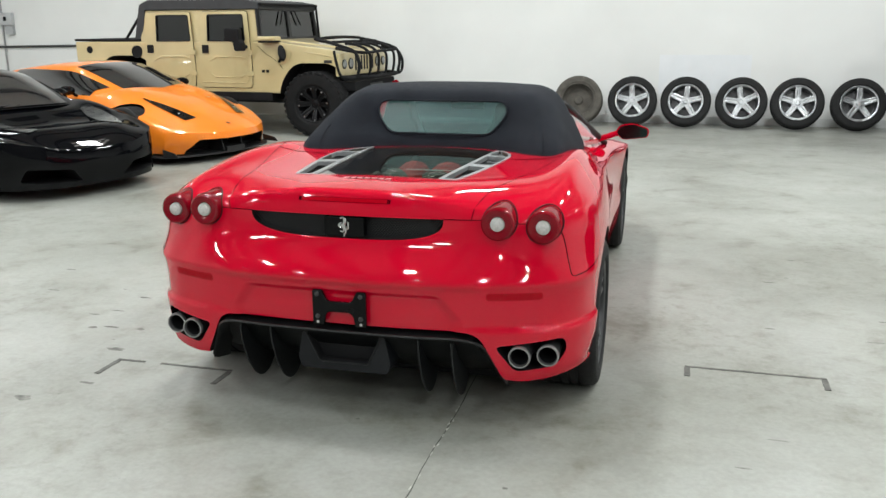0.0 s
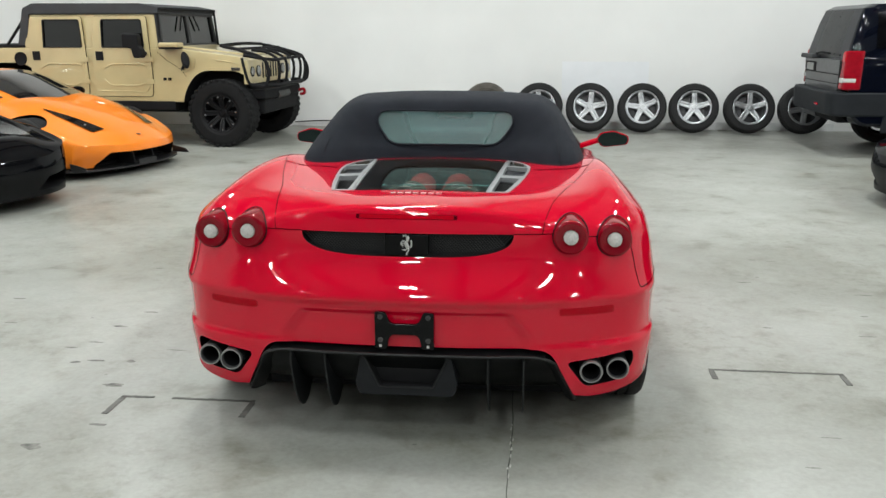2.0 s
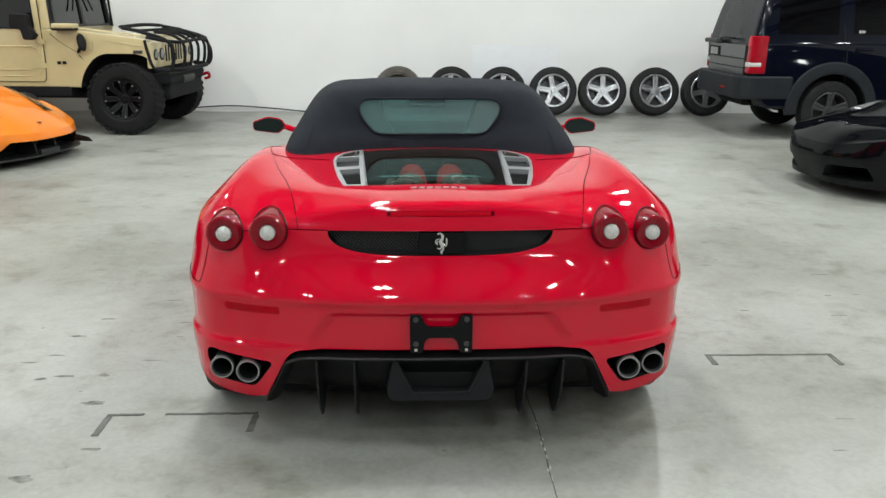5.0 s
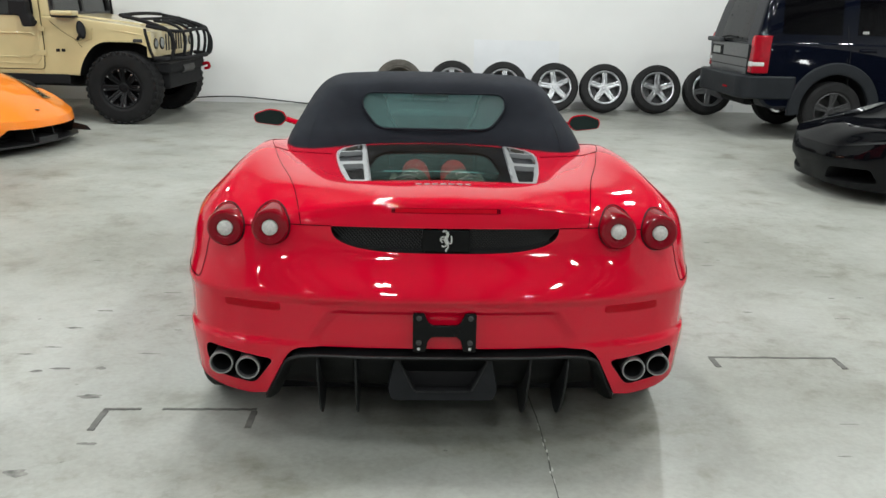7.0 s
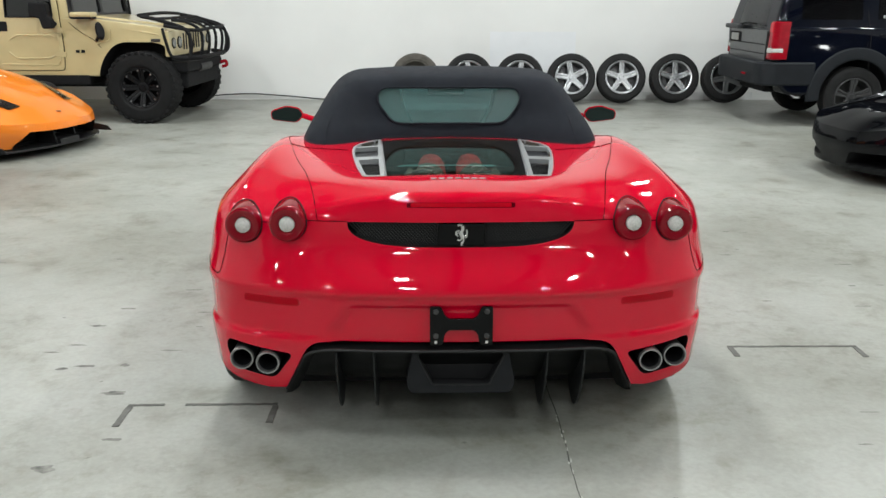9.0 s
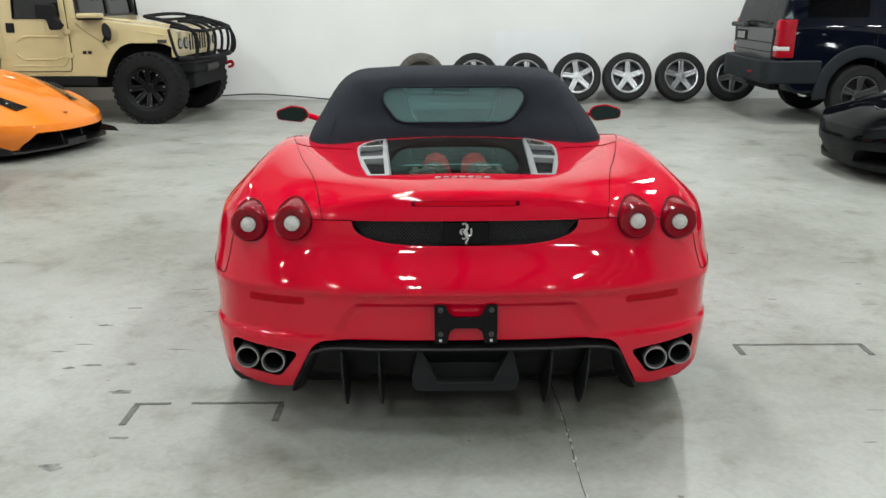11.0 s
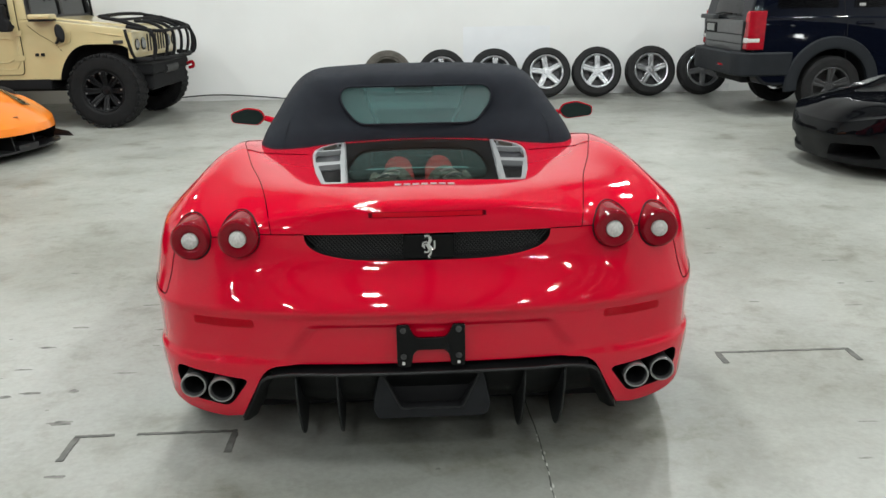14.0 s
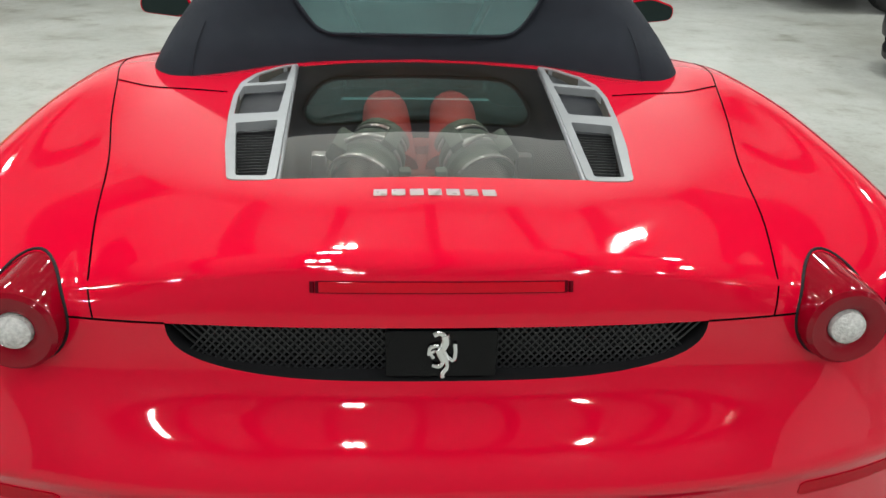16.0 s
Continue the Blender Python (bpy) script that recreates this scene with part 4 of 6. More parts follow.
for sd in (-1, 1):
    for x in (0.323, 0.462):
        part("fin", prism(rounded([(-0.044, 0.428), (-0.034, 0.350), (0.006, 0.245), (0.070, 0.160), (0.130, 0.122), (0.200, 0.128), (0.300, 0.200), (0.420, 0.240), (0.30, 0.30), (0.10, 0.395)], 0.03), (sd * x - 0.004, sd * x + 0.004), "x", 0.0015, 1), CARBON, diff)
    outer = spline([(sd * 0.555, -0.022, 0.424), (sd * 0.596, 0.014, 0.368), (sd * 0.636, 0.048, 0.290), (sd * 0.676, 0.090, 0.205)], np.linspace(0, 1, 12))
    fence = bmesh.new()
    grid(fence, np.array([outer, outer + np.array([-sd * 0.018, 0.016, -0.006]), outer + np.array([-sd * 0.040, 0.075, -0.012])]))
    bmesh.ops.solidify(fence, geom=fence.faces[:], thickness=0.005)
    part("fence", fence, CARBON, diff)
POD = material("black_moulded_plastic", (0.0062, 0.0070, 0.0088), 0.5, vary=0.2, scale=40, spec=0.25)
ring = [(-0.165, 0.418), (-0.105, 0.292), (0.105, 0.292), (0.165, 0.418)]
pod = part("pod", prism(rounded([(-0.18, 0.425), (-0.205, 0.30), (-0.19, 0.255), (0.19, 0.255), (0.205, 0.30), (0.18, 0.425)], 0.02), (-0.035, 0.45), "y", 0.006), POD, diff)
pod.data.materials.append(MATT_BLACK)
cut(pod, prism(rounded(ring, 0.012), (-0.2, 0.02), "y"))
part("pod_rim", tube([(x, -0.036, z) for x, z in rounded(ring, 0.012)], 0.0035, 6), CARBON, pod)
part("undertray", box(-0.70, 0.70, 0.44, 3.9, 0.085, 0.15, 0.01), MATT_BLACK, red)

# engine bay: cover glass, side vents, engine
ENG_RED = material("crackle_red", (0.34, 0.030, 0.025), 0.6, vary=0.1, bump=0.3, bump_scale=400)
ENG_GREY = material("engine_alloy", (0.075, 0.105, 0.085), 0.55, metal=0.15, vary=0.25, scale=14)
bm = bmesh.new()
rows = []
for t in np.linspace(0, 1, 12):
    y = 0.408 + (1.425 - 0.408) * t
    w = 0.286 + (0.350 - 0.286) * t
    z = 1.001 - 0.008 * t * t
    rows.append([(x * w, y - 0.045 * t * x * x, z - 0.008 * x * x) for x in np.linspace(-1, 1, 15)])
grid(bm, np.array(rows))
cover = part("engine_cover", bm, BAY_GLASS, red, "clear glass engine cover")
cover.visible_shadow = False
part("cover_edge", tube([tuple(r[0]) for r in rows], 0.005, 6), STEEL, cover)
part("cover_edge", tube([tuple(r[-1]) for r in rows], 0.005, 6), STEEL, cover)
VENT_GREY = material("mid_grey_louvre", (0.11, 0.115, 0.12), 0.4, metal=0.3, vary=0.1)
VENT_DARK = material("dark_grey_louvre", (0.022, 0.024, 0.030), 0.5, vary=0.1)
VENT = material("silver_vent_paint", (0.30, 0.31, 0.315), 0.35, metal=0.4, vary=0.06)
def framed(ring, holes, thick):
    """A flat frame with openings, laid on the skin of the car."""
    bm = bmesh.new()
    edges = []
    for loop in [ring] + holes:
        dense = []
        for (ax, ay), (bx, by) in zip(loop, loop[1:] + loop[:1]):
            n = max(1, int(math.hypot(bx - ax, by - ay) / 0.03))
            dense += [(ax + (bx - ax) * k / n, ay + (by - ay) * k / n) for k in range(n)]
        vs = [bm.verts.new((x, y, 0)) for x, y in dense]
        edges += [bm.edges.new((vs[k - 1], vs[k])) for k in range(len(vs))]
    bmesh.ops.triangle_fill(bm, edges=edges, use_beauty=True, use_dissolve=False)
    bmesh.ops.recalc_face_normals(bm, faces=bm.faces)
    if sum(f.normal.z for f in bm.faces) < 0:
        bmesh.ops.reverse_faces(bm, faces=bm.faces)
    got = bmesh.ops.extrude_face_region(bm, geom=bm.faces[:])
    low = [v for v in bm.verts if v not in set(g for g in got["geom"] if isinstance(g, bmesh.types.BMVert))]
    for v in bm.verts:
        h = onto(skin, (v.co.x, v.co.y, 2), (0, 0, -1))
        v.co.z = min(h.z if h else 0.98, 0.996) + 0.0035
    for v in low:
        v.co.z -= thick
    bmesh.ops.recalc_face_normals(bm, faces=bm.faces)
    return bm


for sd in (-1, 1):
    def lie(pts):
        return [(sd * x, y) for x, y in pts]
    ring = [(0.290, 0.402), (0.379, 0.402), (0.420, 0.62), (0.451, 0.84), (0.470, 1.02), (0.474, 1.16), (0.453, 1.28), (0.402, 1.385), (0.352, 1.425), (0.322, 0.90)]
    holes = [[(0.309, 0.424), (0.367, 0.424), (0.424, 0.775), (0.334, 0.800)], [(0.341, 0.868), (0.440, 0.846), (0.458, 1.02), (0.460, 1.115), (0.354, 1.155)], [(0.358, 1.185), (0.459, 1.150), (0.440, 1.27), (0.396, 1.365), (0.366, 1.395)]]
    vent = part("side_vent", framed(rounded(lie(ring), 0.02), [rounded(lie(h), 0.010) for h in holes], 0.02), VENT, red, "silver framed louvred engine vent")
    for k, h in enumerate(holes):
        bl = bmesh.new()
        n = len(h)
        far = max(q[1] for q in h)
        vs = [bl.verts.new((sd * (x + (0.012 if x > 0.37 else -0.012)), y, 0.950 + 0.022 * (y - h[0][1]) / (far - h[0][1]))) for x, y in h]
        bl.faces.new(vs)
        bmesh.ops.solidify(bl, geom=bl.faces[:], thickness=0.004)
        # plates step from black to mid grey, rear opening to front
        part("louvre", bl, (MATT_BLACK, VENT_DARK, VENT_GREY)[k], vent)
    for k in range(19):   # fine mesh in the rear opening
        y = 0.430 + k * 0.0185
        part("mesh_wire", tube([(sd * (0.307 + 0.06 * (y - 0.43)), y, 0.972), (sd * (0.368 + 0.16 * (y - 0.43)), y - 0.004, 0.970)], 0.0016, 4), BLACK_PLASTIC, vent)
# engine: two red plenums, throttle bodies, air pipes
eng = part("engine", box(-0.30, 0.30, 0.80, 1.42, 0.605, 0.72, 0.03), ENG_GREY, red, "grey and red engine under glass")
for sd in (-1, 1):
    part("intake_plenum", tube([(sd * 0.075, 1.02, 0.80), (sd * 0.085, 1.10, 0.84), (sd * 0.095, 1.28, 0.865), (sd * 0.10, 1.43, 0.84)], 0.066, 16, smooth=16), ENG_RED, eng, "crackle red intake plenum")
    turn = pose(sd * 0.128, 0.985, 0.835, 18, 0, sd * 18)
    thr = part("throttle_body", lathe([(0.0, -0.10), (0.072, -0.10), (0.080, -0.085), (0.074, -0.06), (0.074, -0.045), (0.082, -0.035), (0.082, -0.02), (0.071, -0.005), (0.071, 0.010), (0.079, 0.02), (0.079, 0.035), (0.070, 0.05), (0.078, 0.065), (0.074, 0.09), (0.0, 0.09)], "y", 24), ENG_GREY, eng, at=turn)
    for yy, rr in ((-0.088, 0.083), (0.0, 0.0745), (0.055, 0.0735)):
        part("clamp", lathe([(rr, -0.007), (rr + 0.004, -0.005), (rr + 0.004, 0.005), (rr, 0.007)], "y", 24), STEEL, thr, at=pose(0, yy, 0))
    part("actuator", box(-0.030, 0.030, -0.05, 0.03, 0.066, 0.112, 0.01), ENG_GREY, thr, at=pose(0, 0, 0, 0, sd * 58, 0))
    part("actuator", box(-0.020, 0.020, -0.02, 0.04, 0.070, 0.100, 0.006), ENG_GREY, thr, at=pose(0, 0, 0, 0, -sd * 40, 0))
    part("linkage", tube([(-0.05, -0.03, 0.078), (0.0, -0.02, 0.095), (0.05, 0.0, 0.075)], 0.006, 8, smooth=10), STEEL, thr)
    part("air_pipe", tube([(sd * 0.14, 0.91, 0.81), (sd * 0.17, 0.80, 0.77), (sd * 0.20, 0.66, 0.72), (sd * 0.22, 0.52, 0.66)], 0.078, 16, smooth=14), BLACK_PLASTIC, eng)
    part("bracket", box(sd * 0.26 - 0.02, sd * 0.26 + 0.02, 0.96, 1.00, 0.70, 0.86, 0.006), STEEL, eng)
    part("bracket", box(sd * 0.045 - 0.015, sd * 0.045 + 0.015, 0.90, 0.94, 0.70, 0.84, 0.006), ENG_GREY, eng)
    part("coolant_pipe", tube([(sd * 0.31, 0.60, 0.70), (sd * 0.29, 0.78, 0.77), (sd * 0.33, 0.95, 0.75)], 0.022, 10, smooth=12), ENG_GREY, eng)
    part("cable", tube([(sd * 0.05, 0.80, 0.72), (sd * 0.13, 0.72, 0.80), (sd * 0.25, 0.74, 0.82), (sd * 0.34, 0.85, 0.74)], 0.007, 8, smooth=18), BLACK_PLASTIC, eng)
part("cross_pipe", tube([(-0.135, 0.72, 0.80), (-0.09, 0.75, 0.835), (0, 0.76, 0.845), (0.09, 0.75, 0.835), (0.135, 0.72, 0.80)], 0.016, 10, smooth=20), FIXTURE_WHITE, eng, "pale curved breather pipe")
part("hose", tube([(-0.20, 0.62, 0.80), (-0.08, 0.60, 0.855), (0.08, 0.60, 0.85), (0.21, 0.64, 0.78)], 0.011, 8, smooth=18), MATT_BLACK, eng)
part("oil_cap", lathe([(0.0, 0.10), (0.026, 0.10), (0.034, 0.09), (0.034, 0.0)], "z", 20), ENG_GREY, eng, at=pose(0.0, 0.93, 0.71))
part("filler_neck", lathe([(0.0, 0.12), (0.040, 0.12), (0.048, 0.10), (0.052, 0.0)], "z", 20), ENG_RED, eng, "dull red filler neck", pose(0.0, 1.20, 0.70))
part("coil_cover", box(-0.05, 0.05, 1.00, 1.30, 0.70, 0.80, 0.02), ENG_RED, eng)
# script on the lid: plain bars
BADGE = material("pale_metal", (0.70, 0.69, 0.68), 0.3, metal=0.3)
for k in range(7):
    x = -0.096 + k * 0.032
    a = [onto(skin, (x + dx, 0.315 + dy, 2), (0, 0, -1), 0.003) for dx, dy in ((-0.012, -0.017), (0.012, -0.017), (0.012, 0.017), (-0.012, 0.017))]
    bl = bmesh.new()
    bl.faces.new([bl.verts.new(p) for p in a])
    bmesh.ops.solidify(bl, geom=bl.faces[:], thickness=0.003)
    part("badge_bar", bl, BADGE, red, "pale metal lettering bar")
red.matrix_world = pose(0, 0, 0, 0, 0, 0.8)      # it stands a little askew
DIM_LAMP = material("dim_lamp_glass", (0.20, 0.205, 0.19), 0.15, coat=0.6, vary=0.4, scale=20)
LAMP_COVER = material("lamp_cover", (0.20, 0.205, 0.21), 0.12, metal=0.6, coat=1.0, vary=0.5, scale=9)
# ---- the sand-coloured off-road pickup: x ahead of its front axle, y to its left ----
truck = thing("off_road_pickup", "sand beige four-door off-road pickup with black roof and bull bar", "truck", pose(-4.09, 10.06, 0, 0, 0, -3))
HALF = 1.0
tub = prism([(-4.36, 0.72), (-4.36, 1.42), (-1.0, 1.42), (-0.62, 1.415), (0.28, 1.30), (0.36, 1.24), (0.36, 0.90), (-0.55, 0.64), (-3.9, 0.64)], (-HALF, HALF), "y", 0.025, 2)
for v in tub.verts:   # the bonnet narrows ahead of the doors
    if v.co.x > -0.2:
        v.co.y *= 0.95
tub_ob = part("body", tub, [SAND, MATT_BLACK], truck)


def arch_hole(x, top, w):
    return prism(rounded([(x - w, 0.3), (x - w * 0.82, top - 0.26), (x - w * 0.48, top), (x + w * 0.48, top), (x + w * 0.84, top - 0.20), (x + w, 0.3)], 0.16), (-1.3, 1.3), "y")


cut(tub_ob, arch_hole(-0.02, 1.10, 0.64), arch_hole(-3.40, 1.20, 0.66))
part("frame", box(-4.2, 0.3, -0.62, 0.62, 0.46, 0.72, 0.03), MATT_BLACK, truck)
part("engine_block", box(-0.62, 0.34, -0.62, 0.62, 0.66, 1.12, 0.03), MATT_BLACK, truck)
part("skid_plate", box(0.20, 0.56, -0.72, 0.72, 0.46, 0.70, 0.04), MATT_BLACK, truck)
part("sill", box(-2.75, -0.72, -1.0, 1.0, 0.52, 0.66, 0.02), MATT_BLACK, truck)
cab = prism([(-3.08, 1.41), (-3.02, 1.90), (-0.98, 1.90), (-0.93, 1.41)], (-0.985, 0.985), "y", 0.02)
for v in cab.verts:
    if v.co.z > 1.7:
        v.co.y *= 0.965
part("cab", cab, SAND, truck)
roof = prism(rounded([(-3.20, 1.42), (-3.06, 1.99), (-2.9, 2.06), (-1.2, 2.05), (-0.92, 2.00), (-0.90, 1.90), (-2.96, 1.905), (-3.04, 1.42)], 0.03), (-0.975, 0.975), "y", 0.012)
part("roof", roof, material("black_roof_cloth", (0.030, 0.032, 0.036), 0.7, vary=0.15, bump=0.2, bump_scale=200), truck, "black canvas cab roof")
part("roof_brace", tube([(-3.42, -0.90, 1.45), (-3.14, -0.88, 1.80)], 0.022), MATT_BLACK, truck)
part("bed_cover", box(-4.38, -3.06, -0.99, 0.99, 1.425, 1.462, 0.012), MATT_BLACK, truck, "black bed cover")
part("tail_lamp", lathe([(0.0, -0.01), (0.055, -0.01), (0.06, 0.0), (0.06, 0.02)], "y", 20), MATT_BLACK, truck, at=pose(-4.08, -HALF, 1.29))
part("fuel_filler", lathe([(0.0, -0.004), (0.085, -0.008), (0.098, -0.014), (0.10, 0.01)], "y", 28), MATT_BLACK, truck, "round black filler recess", pose(-3.15, -HALF, 1.26))
for x0, x1, wx0, wx1 in ((-2.98, -2.06, -2.74, -2.14), (-1.96, -1.04, -1.80, -1.16)):
    d = part("door", prism(rounded([(x0, 0.72), (x1 - 0.02, 0.72), (x1, 1.0), (x1 - 0.04, 1.87), (x0 + 0.06, 1.87), (x0, 1.40)], 0.05), (-1.022, -0.985), "y", 0.006), [SAND, MATT_BLACK], truck)
    edge = rounded([(x0, 0.72), (x1 - 0.02, 0.72), (x1, 1.0), (x1 - 0.04, 1.87), (x0 + 0.06, 1.87), (x0, 1.40)], 0.05)
    part("door_gap", tube([(a, -1.001, b) for a, b in edge + edge[:1]], 0.007, 6), GAP_BLACK, truck)
    cut(d, prism(rounded([(wx0, 1.43), (wx1 + 0.02, 1.43), (wx1, 1.82), (wx0 + 0.02, 1.82)], 0.03), (-1.1, -0.95), "y"))
    part("window", box(wx0 - 0.01, wx1 + 0.03, -1.004, -0.996, 1.42, 1.83), TINTED, d, "dark tinted side window")
    part("window_seal", tube([(a, -1.022, b) for a, b in rounded([(wx0, 1.43), (wx1 + 0.02, 1.43), (wx1, 1.82), (wx0 + 0.02, 1.82), (wx0, 1.43)], 0.03)], 0.010, 6), MATT_BLACK, d)
    part("handle", prism(rounded([(x0 + 0.05, 1.24), (x0 + 0.17, 1.24), (x0 + 0.17, 1.37), (x0 + 0.05, 1.37)], 0.012), (-1.030, -1.018), "y", 0.003), MATT_BLACK, d, "black door handle plate")
    ribs = [(x0 + 0.18, 1.13), (x0 + 0.30, 1.19), (x1 - 0.16, 1.19), (x1 - 0.10, 1.16)]
    part("rib", tube([(a, -1.021, b) for a, b in ribs], 0.011, 6), SAND, d)
    ribs = [(x0 + 0.16, 0.96), (x0 + 0.26, 0.88), (x1 - 0.20, 0.88), (x1 - 0.12, 0.92)]
    part("rib", tube([(a, -1.021, b) for a, b in ribs], 0.011, 6), SAND, d)
    part("rib", tube([(x0 + 0.04, -1.021, 0.80), (x1 - 0.10, -1.021, 0.79), (x1 - 0.05, -1.021, 0.86), (x1 - 0.05, -1.021, 1.25)], 0.008, 6), SAND, d)
    for z in (0.90, 1.22):
        part("hinge", box(x1 - 0.09, x1 + 0.03, -1.032, -1.02, z, z + 0.07, 0.004), SAND, d)
# windscreen with its black frame
fr = part("windscreen_frame", prism([(-0.985, 0.0), (0.985, 0.0), (0.94, 0.54), (-0.94, 0.54)], (0.0, 0.05), "x", 0.006), [BLACK_PLASTIC], truck, at=pose(-0.93, 0, 1.42, 0, -6, 0))
cut(fr, *[prism(rounded([(s * 0.04, 0.05), (s * 0.90, 0.05), (s * 0.87, 0.46), (s * 0.04, 0.46)], 0.03), (-0.2, 0.2), "x") for s in (-1, 1)])
part("windscreen", box(0.018, 0.026, -0.93, 0.93, 0.04, 0.48), clear_glass("screen_glass", (0.10, 0.11, 0.11)), fr, "grey windscreen glass")
for s in (-1, 1):
    part("wiper", tube([(0.06, s * 0.20, 0.46), (0.065, s * 0.34, 0.24)], 0.012), MATT_BLACK, fr)
part("light_bar", box(-0.98, -0.86, -0.94, 0.94, 1.955, 1.995, 0.012), MATT_BLACK, truck)
part("roll_post", tube([(-0.86, 0.96, 1.42), (-0.90, 0.95, 1.97)], 0.02), MATT_BLACK, truck)
part("roll_post", tube([(-0.90, -0.96, 1.42), (-0.93, -0.95, 1.97)], 0.02), MATT_BLACK, truck)
# mirrors
m = part("door_mirror", prism(rounded([(-1.36, 1.43), (-1.35, 1.63), (-1.11, 1.62), (-1.10, 1.44), (-1.06, 1.41), (-1.05, 1.285), (-1.19, 1.28), (-1.22, 1.42)], 0.035), (-1.26, -1.13), "y", 0.025, 3), MATT_BLACK, truck, "large black door mirror")
part("mirror_stalk", tube([(-1.14, -1.18, 1.34), (-1.12, -1.02, 1.34)], 0.03), MATT_BLACK, m)
m = part("wing_mirror", box(-0.86, -0.56, -1.14, -0.92, 1.43, 1.50, 0.025), SAND, truck, "small sand-coloured wing mirror")
part("mirror_shell", box(-0.85, -0.57, -1.13, -0.93, 1.405, 1.432, 0.008), MATT_BLACK, m)
part("spot_mirror", lathe([(0.0, -0.02), (0.09, -0.018), (0.10, 0.0), (0.08, 0.03), (0.0, 0.05)], "x", 24), MATT_BLACK, truck, "round black mirror on the wing", pose(-0.50, -1.04, 1.25, 0, -18, -40) @ Matrix.Diagonal((1, 0.62, 1.25, 1)))
part("mirror_foot", tube([(-0.58, -0.99, 1.12), (-0.52, -1.03, 1.20)], 0.02), MATT_BLACK, truck)
part("hood_line", tube([(-0.58, -1.003, 1.08), (-0.40, -0.985, 1.13), (-0.38, -0.96, 1.30), (0.28, -0.955, 1.20)], 0.008, 6), SAND, truck)
part("cowl_line", tube([(-0.94, -1.003, 1.36), (-0.80, -1.003, 1.24), (-0.60, -1.003, 1.12), (-0.52, -1.003, 1.02)], 0.003, 6), GAP_BLACK, truck)
part("bonnet_bulge", prism(rounded([(-0.80, -0.62), (0.22, -0.55), (0.22, 0.55), (-0.80, 0.62)], 0.10), (0.0, 0.05), "z", 0.02), SAND, truck, at=pose(0, 0, 1.31, 0, 6.5, 0))
for k in range(2):
    part("wing_badge", box(-0.88 + 0.075 * k, -0.83 + 0.075 * k, -1.008, -0.996, 0.955, 0.995, 0.004), MATT_BLACK, truck)
part("side_marker", box(0.16, 0.29, -0.965, -0.945, 1.10, 1.145, 0.006), DARK_METAL, truck, "small dark side marker")
# front: grille slots and lamps
face = part("front_panel", box(0.33, 0.40, -0.93, 0.93, 0.90, 1.25, 0.02), SAND, truck)
for k in range(7):
    part("grille_slot", box(0.396, 0.406, -0.33 + 0.11 * k - 0.026, -0.33 + 0.11 * k + 0.026, 0.97, 1.20, 0.004), MATT_BLACK, face)
for s in (-1, 1):
    for y, r in ((0.52, 0.075), (0.76, 0.065)):
        part("headlamp", lathe([(0.0, 0.43), (r * 0.8, 0.425), (r, 0.41), (r, 0.39)], "x", 24), DIM_LAMP, face, "round headlamp", pose(0, s * y, 1.08))
        part("lamp_ring", lathe([(r, 0.405), (r + 0.006, 0.415), (r + 0.010, 0.395)], "x", 24), MATT_BLACK, face, at=pose(0, s * y, 1.08))
# bull bar
def bar(pts, r=0.026, sm=14):
    return tube(pts, r, 8, smooth=sm)
guard = part("bull_bar", bar([(-0.02, -0.80, 1.44), (0.35, -0.84, 1.36), (0.62, -0.80, 1.24), (0.66, -0.78, 1.08), (0.62, -0.78, 0.88)]), MATT_BLACK, truck, "black tubular bull bar")
for y in (-0.48, -0.16, 0.16, 0.48):
    part("upright", bar([(0.30, y, 1.38), (0.55, y, 1.34), (0.70, y, 1.24), (0.72, y, 1.05), (0.68, y, 0.88)], 0.022), MATT_BLACK, guard)
part("upright", bar([(-0.02, 0.80, 1.44), (0.35, 0.84, 1.36), (0.66, 0.80, 1.24), (0.70, 0.78, 1.08), (0.66, 0.78, 0.88)]), MATT_BLACK, guard)
part("hoop", bar([(0.32, -0.93, 1.28), (0.36, -0.94, 1.10), (0.42, -0.90, 0.90), (0.60, -0.80, 0.87)], 0.022), MATT_BLACK, guard)
part("hoop", bar([(0.32, 0.93, 1.28), (0.55, 1.0, 1.26), (0.66, 1.0, 1.10), (0.66, 0.95, 0.90), (0.62, 0.80, 0.87)], 0.022), MATT_BLACK, guard)
part("rail", bar([(0.33, -0.90, 1.32), (0.62, -0.76, 1.26), (0.70, 0, 1.26), (0.64, 0.76, 1.28), (0.33, 0.92, 1.32)], 0.024, 30), MATT_BLACK, guard)
part("rail", bar([(0.42, -0.90, 0.89), (0.66, -0.70, 0.88), (0.72, 0, 0.88), (0.66, 0.70, 0.88), (0.42, 0.90, 0.89)], 0.03, 30), MATT_BLACK, guard)
part("rail", bar([(-0.04, -0.82, 1.45), (-0.02, 0, 1.47), (-0.04, 0.82, 1.45)], 0.024), MATT_BLACK, guard)
part("rail", bar([(0.22, -0.84, 1.405), (0.24, 0.84, 1.405)], 0.02, 4), MATT_BLACK, guard)
part("bumper", box(0.30, 0.60, -0.80, 0.80, 0.68, 0.82, 0.03), MATT_BLACK, truck)
part("winch", tube([(0.55, -0.25, 0.72), (0.55, 0.25, 0.72)], 0.07, 14), DARK_METAL, truck)
